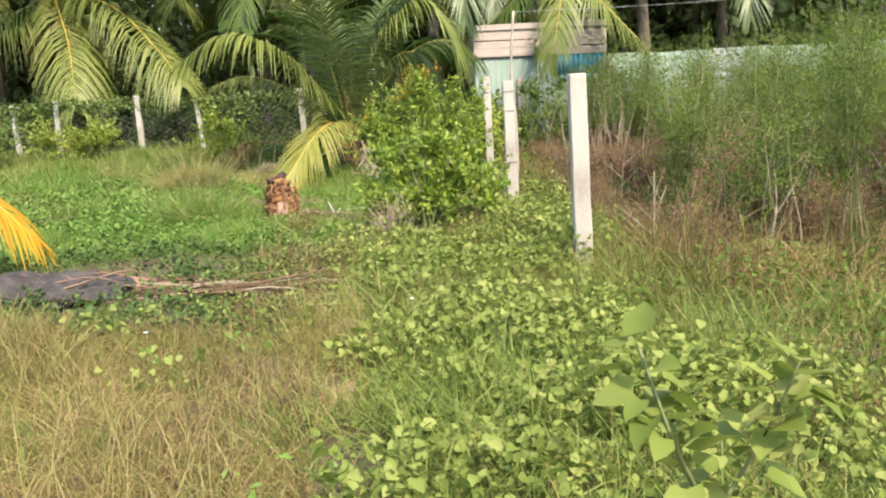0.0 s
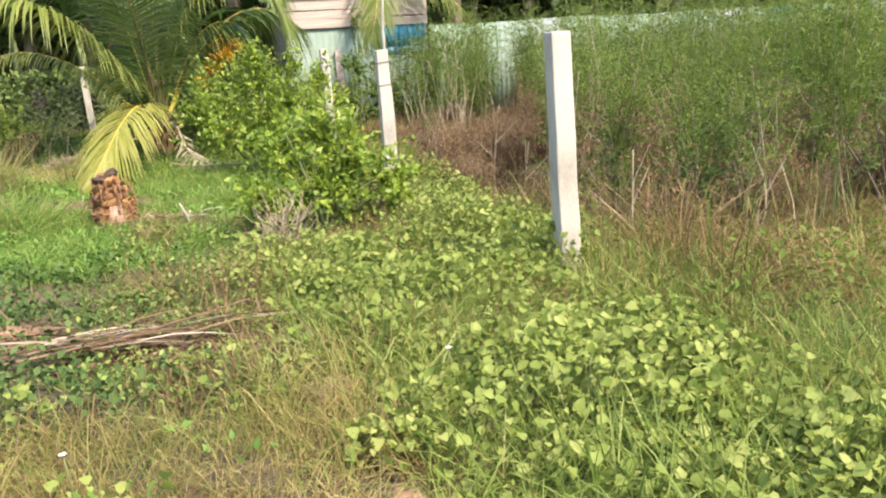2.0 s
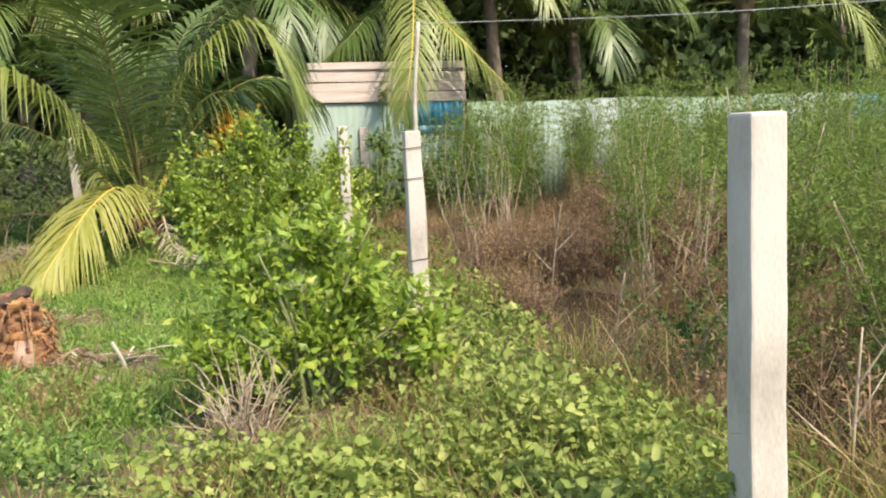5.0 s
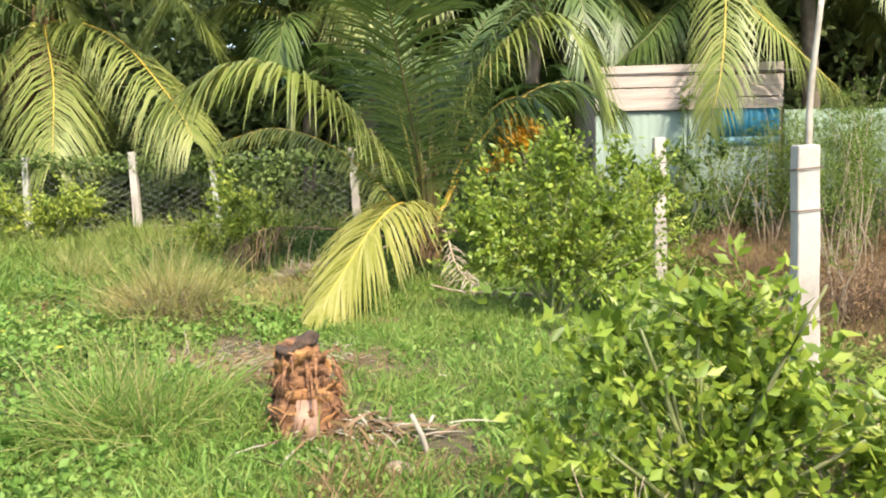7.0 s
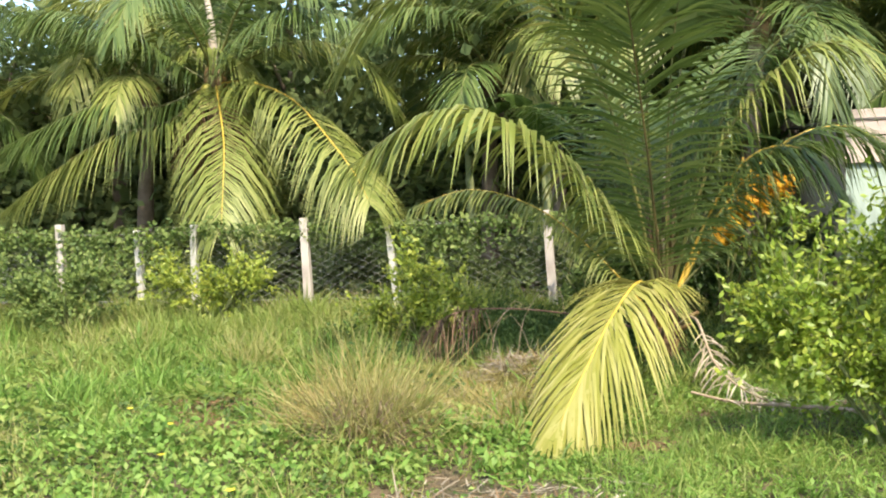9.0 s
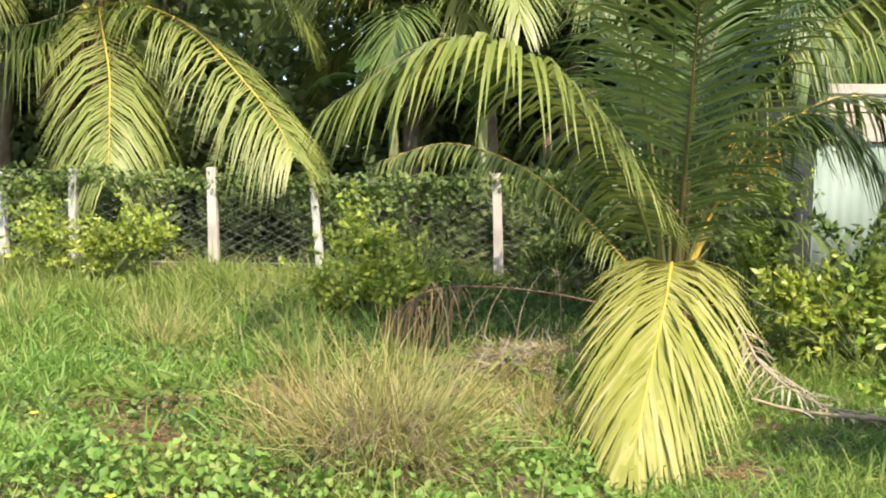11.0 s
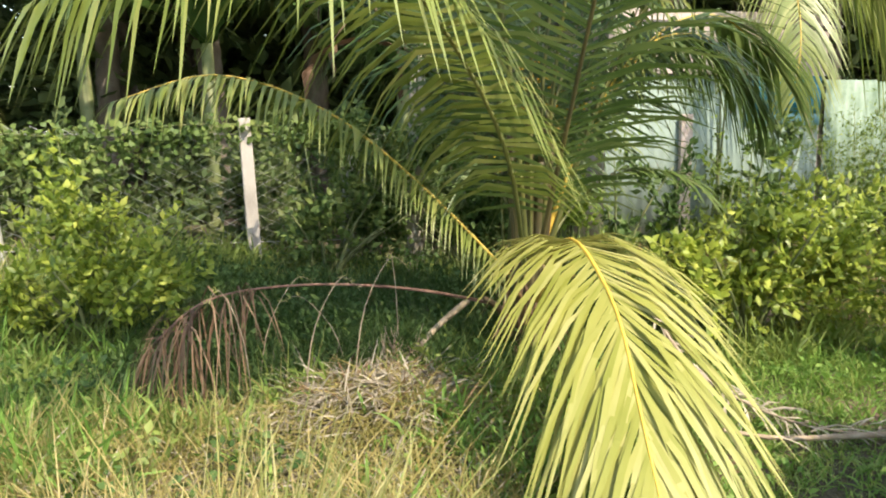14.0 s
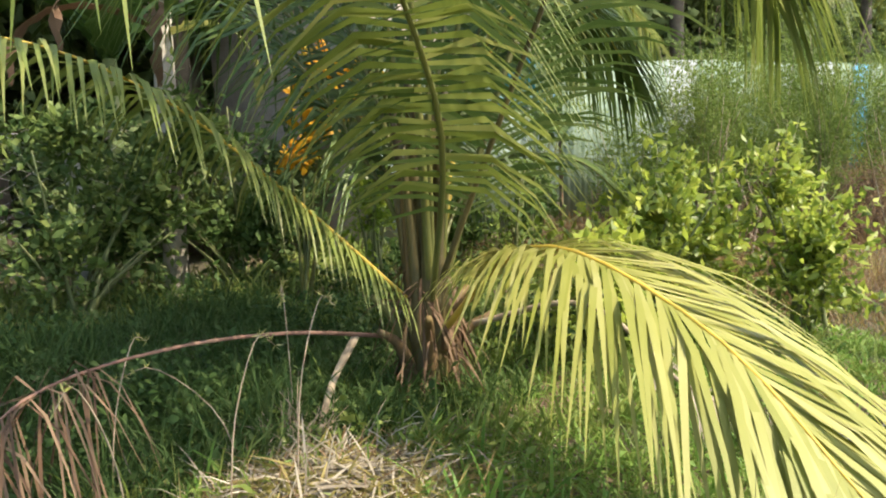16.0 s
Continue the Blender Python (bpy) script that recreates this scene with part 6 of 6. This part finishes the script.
for i, (x, y, rx, ry, high) in enumerate(((-0.62, 5.5, 0.17, 0.18, 0.06), (-0.48, 5.02, 0.14, 0.16, 0.04), (-0.55, 4.3, 0.12, 0.22, 0.02), (-2.80, 12.35, 0.75, 0.62, 0.02), (-2.85, 7.45, 0.75, 0.28, 0.07), (-5.0, 15.4, 0.42, 0.3, 0.03), (-5.6, 14.9, 0.45, 0.3, 0.03))):
    soil_patch(x, y, rx, ry, high, 1.7 * i + 1)


# bleached bare twigs
def twig_bunch(x, y, n, high, spread, label, seed):
    r2 = np.random.default_rng(seed)
    b = thing("dead_twigs", (x, y, float(ground_z(x, y))), label, "twigs", "bunches of dead twigs")
    for k in range(n):
        a, h = r2.uniform(0, 6.283), high * r2.uniform(0.5, 1.1)
        e = np.array([math.cos(a), math.sin(a), 0]) * spread * r2.uniform(0.3, 1.2)
        ln = spline([(r2.normal(0, 0.07), r2.normal(0, 0.07), -0.04), tuple(e * 0.4 + r2.normal(0, 0.03, 3) + (0, 0, h * 0.55)), tuple(e + (0, 0, h))], 9)
        w = part_of("twig", array_mesh("twig", *tube(ln, np.linspace(0.006, 0.002, 9), 4), M_TWIG), b)
        side = []
        for q in range(3):
            p0 = ln[4 + q]
            side.append(tube([p0, p0 + r2.normal(0, 0.07, 3) + (0, 0, 0.06)], [0.003, 0.0012], 3))
        tagged(part_of("twiglet", array_mesh("twiglet", *joined(side), M_TWIG), w), kind="stuff")


twig_bunch(-0.52, 8.55, 26, 0.48, 0.32, "spreading bunch of bleached dead twigs before a bush", 201)
twig_bunch(0.52, 9.75, 30, 0.55, 0.22, "upright bleached dead stalks at a post's foot", 202)
twig_bunch(-2.75, 16.85, 16, 0.24, 0.24, "pale dry twigs on the straw heap", 203)

# pale leafy seedling beside the bare soil
for x, y, h in ((-0.86, 5.72, 0.22), (-1.0, 5.5, 0.18), (0.25, 4.7, 0.32)):
    sd = thing("leafy_weed", (x, y, float(ground_z(x, y))), "low weed with broad pale green leaves", "weed", "leafy weeds")
    for k in range(26):
        a = 2.4 * k
        wv = unit(np.array([[math.cos(a), math.sin(a), 0.25 + 0.5 * math.sin(3 * k)]]))
        at = np.array([[0.20 * math.cos(1.7 * k) * (k / 26) ** 0.5, 0.16 * math.sin(1.7 * k), h * (0.35 + 0.65 * (k % 5) / 4)]])
        part_of("leaf", array_mesh("leaf", *broad_leaves(at, wv, 0.055, 0.048, np.array([[-math.sin(a), math.cos(a), 0.2]])), M_VINE), sd)
    for k in range(5):
        part_of("stem", array_mesh("stem", *tube([(0.03 * math.cos(k * 2.4), 0.03 * math.sin(k * 2.4), -0.02), (0.14 * math.cos(k * 2.4), 0.12 * math.sin(k * 2.4), h)], [0.005, 0.003], 4), M_STEM), sd)

# fallen bleached stalk beside the yellow frond
log = thing("fallen_stalk", (-1.2, 15.15, 0), "long bleached palm stalk lying in grass", "stalk")
part_of("stalk", array_mesh("stalk", *tube(spline([(-0.32, 0.05, 0.16), (0.0, 0.02, 0.09), (0.4, -0.05, 0.08), (0.95, -0.12, 0.06)], 16), np.linspace(0.010, 0.019, 16), 7), M_TWIG), log)
for k in range(16):
    part_of("shred", array_mesh("shred", *blades(np.array([[0.06 * k - 0.1, -0.02, 0.12]]), unit(np.array([[1.0, RNG.normal(0, 0.4), RNG.normal(0.1, 0.2)]])), RNG.uniform(0.15, 0.35), 0.014, 0.3), M_FROND_GREY), log)

# shaded bushes and a withered banana before the back fence
leafy_bush("green_bush", -2.55, 20.1, [(0, 0, 0.55, 0.7, 0.35, 0.5), (0.7, 0.1, 0.9, 0.6, 0.35, 0.5), (0.2, 0.1, 1.4, 0.6, 0.3, 0.35), (1.1, 0, 1.5, 0.4, 0.3, 0.4)], 2400, 0.10, M_CREEPER, "shaded broad-leaved creeper over the fence end", seed=90, stems=10)
old = thing("banana_plant", (-1.5, 20.6, 0), "banana plant with withered brown hanging leaves", "banana plant", "banana plants")
part_of("stem", array_mesh("stem", *tube([(0, 0, -0.1), (0.03, 0, 1.4), (0.08, 0, 2.7)], [0.11, 0.095, 0.07], 9), M_BARK_PALE), old)
for k, (az, rise, ln, mat) in enumerate(((200, 20, 1.5, M_FROND_DEAD), (240, 10, 1.3, M_FROND_DEAD), (290, 15, 1.4, M_REED), (330, 35, 1.6, M_BANANA), (260, 50, 1.7, M_BANANA), (170, 30, 1.6, M_FROND_DEAD))):
    pts = spline(arc((0.08, 0, 2.6 - 0.18 * (k % 3)), az, rise, ln, 30), 20)
    tan = unit(np.gradient(pts, axis=0))
    sdw = unit(np.cross(tan, np.array([0.3, 0.2, 1.0])))
    v, f = [], []
    for i, q in enumerate(pts):
        w = (0.10 if mat is not M_BANANA else 0.24) * math.sin(math.pi * min(1, (i / 19) * 0.93 + 0.05)) ** 0.6
        v += [tuple(q + sdw[i] * w * (0.7 + 0.3 * math.sin(2.9 * i + k))), tuple(q + (0, 0, 0.02)), tuple(q - sdw[i] * w * (0.7 + 0.3 * math.cos(2.3 * i)))]
        if i:
            a = 3 * i
            f += [(a - 3, a - 2, a + 1, a), (a - 2, a - 1, a + 2, a + 1)]
    part_of("leaf", raw_mesh("leaf", v, f, mat), old, "withered hanging leaf" if mat is not M_BANANA else "")


# pale many-stemmed shrubs, nearly bare below, in the brown undergrowth
def bare_shrub(x, y, h, seed):
    r2 = np.random.default_rng(seed)
    b = thing("bare_shrub", (x, y, float(ground_z(x, y))), "thin shrub with pale bare stems and sparse feathery tops", "shrub", "bare shrubs")
    cs, ds = [], []
    for k in range(5):
        a = r2.uniform(0, 6.283)
        e = np.array([math.cos(a), math.sin(a), 0]) * r2.uniform(0.15, 0.5) * h * 0.5
        ln = spline([(r2.normal(0, 0.04), r2.normal(0, 0.04), -0.05), tuple(e * 0.25 + r2.normal(0, 0.08, 3) + (0, 0, h * 0.3)), tuple(e * 0.8 + r2.normal(0, 0.08, 3) + (0, 0, h * 0.65)), tuple(e + (0, 0, h * r2.uniform(0.8, 1.1)))], 12)
        part_of("stem", array_mesh("stem", *tube(ln, np.linspace(0.009, 0.002, 12), 5), M_TWIG), b)
        for q in range(14):
            p0 = ln[r2.integers(6, 12)]
            d = unit(r2.normal(0, 1, 3) + (0, 0, 0.5))
            ss = np.linspace(0.1, 1, 10)[:, None]
            cs.append(p0 + d * ss * r2.uniform(0.15, 0.38))
            ds.append(unit(d * 0.5 + r2.normal(0, 0.6, (10, 3))))
    c, d = np.concatenate(cs), np.concatenate(ds)
    tagged(part_of("foliage", array_mesh("foliage", *leaves(c, d, r2.uniform(0.03, 0.06, len(c)), r2.uniform(0.009, 0.017, len(c)), lift=0.05), M_SCRUB), b), kind="stuff")


rs = np.random.default_rng(310)
for k in range(15):
    x, y = rs.uniform(1.9, 5.6), rs.uniform(11.2, 19.2)
    bare_shrub(x, y, rs.uniform(1.1, 1.8), 320 + k)
for k, (x, y) in enumerate(((2.62, 6.95), (3.1, 7.6), (2.3, 8.6))):
    bare_shrub(x, y, 1.25 + 0.15 * (k % 3), 360 + k)

# round-leaved dark weeds among the scrub
for i, (x, y, h) in enumerate(((2.5, 7.6, 1.0), (3.2, 8.2, 1.3), (4.0, 7.2, 1.4), (4.9, 8.0, 1.6), (3.7, 9.0, 1.5), (5.7, 7.4, 1.5), (2.2, 9.2, 0.8))):
    leafy_bush("scrub_bush", x, y, [(0, 0, h * 0.75, 0.38, 0.36, 0.34), (0.25, 0.1, h * 0.5, 0.3, 0.3, 0.3), (-0.25, 0, h * 0.45, 0.26, 0.26, 0.25)], 750, 0.045, M_HERB, "small-leaved dark green bush among feathery scrub", group="scrub bushes", seed=400 + i, stems=8, stem_mat=M_BARK)
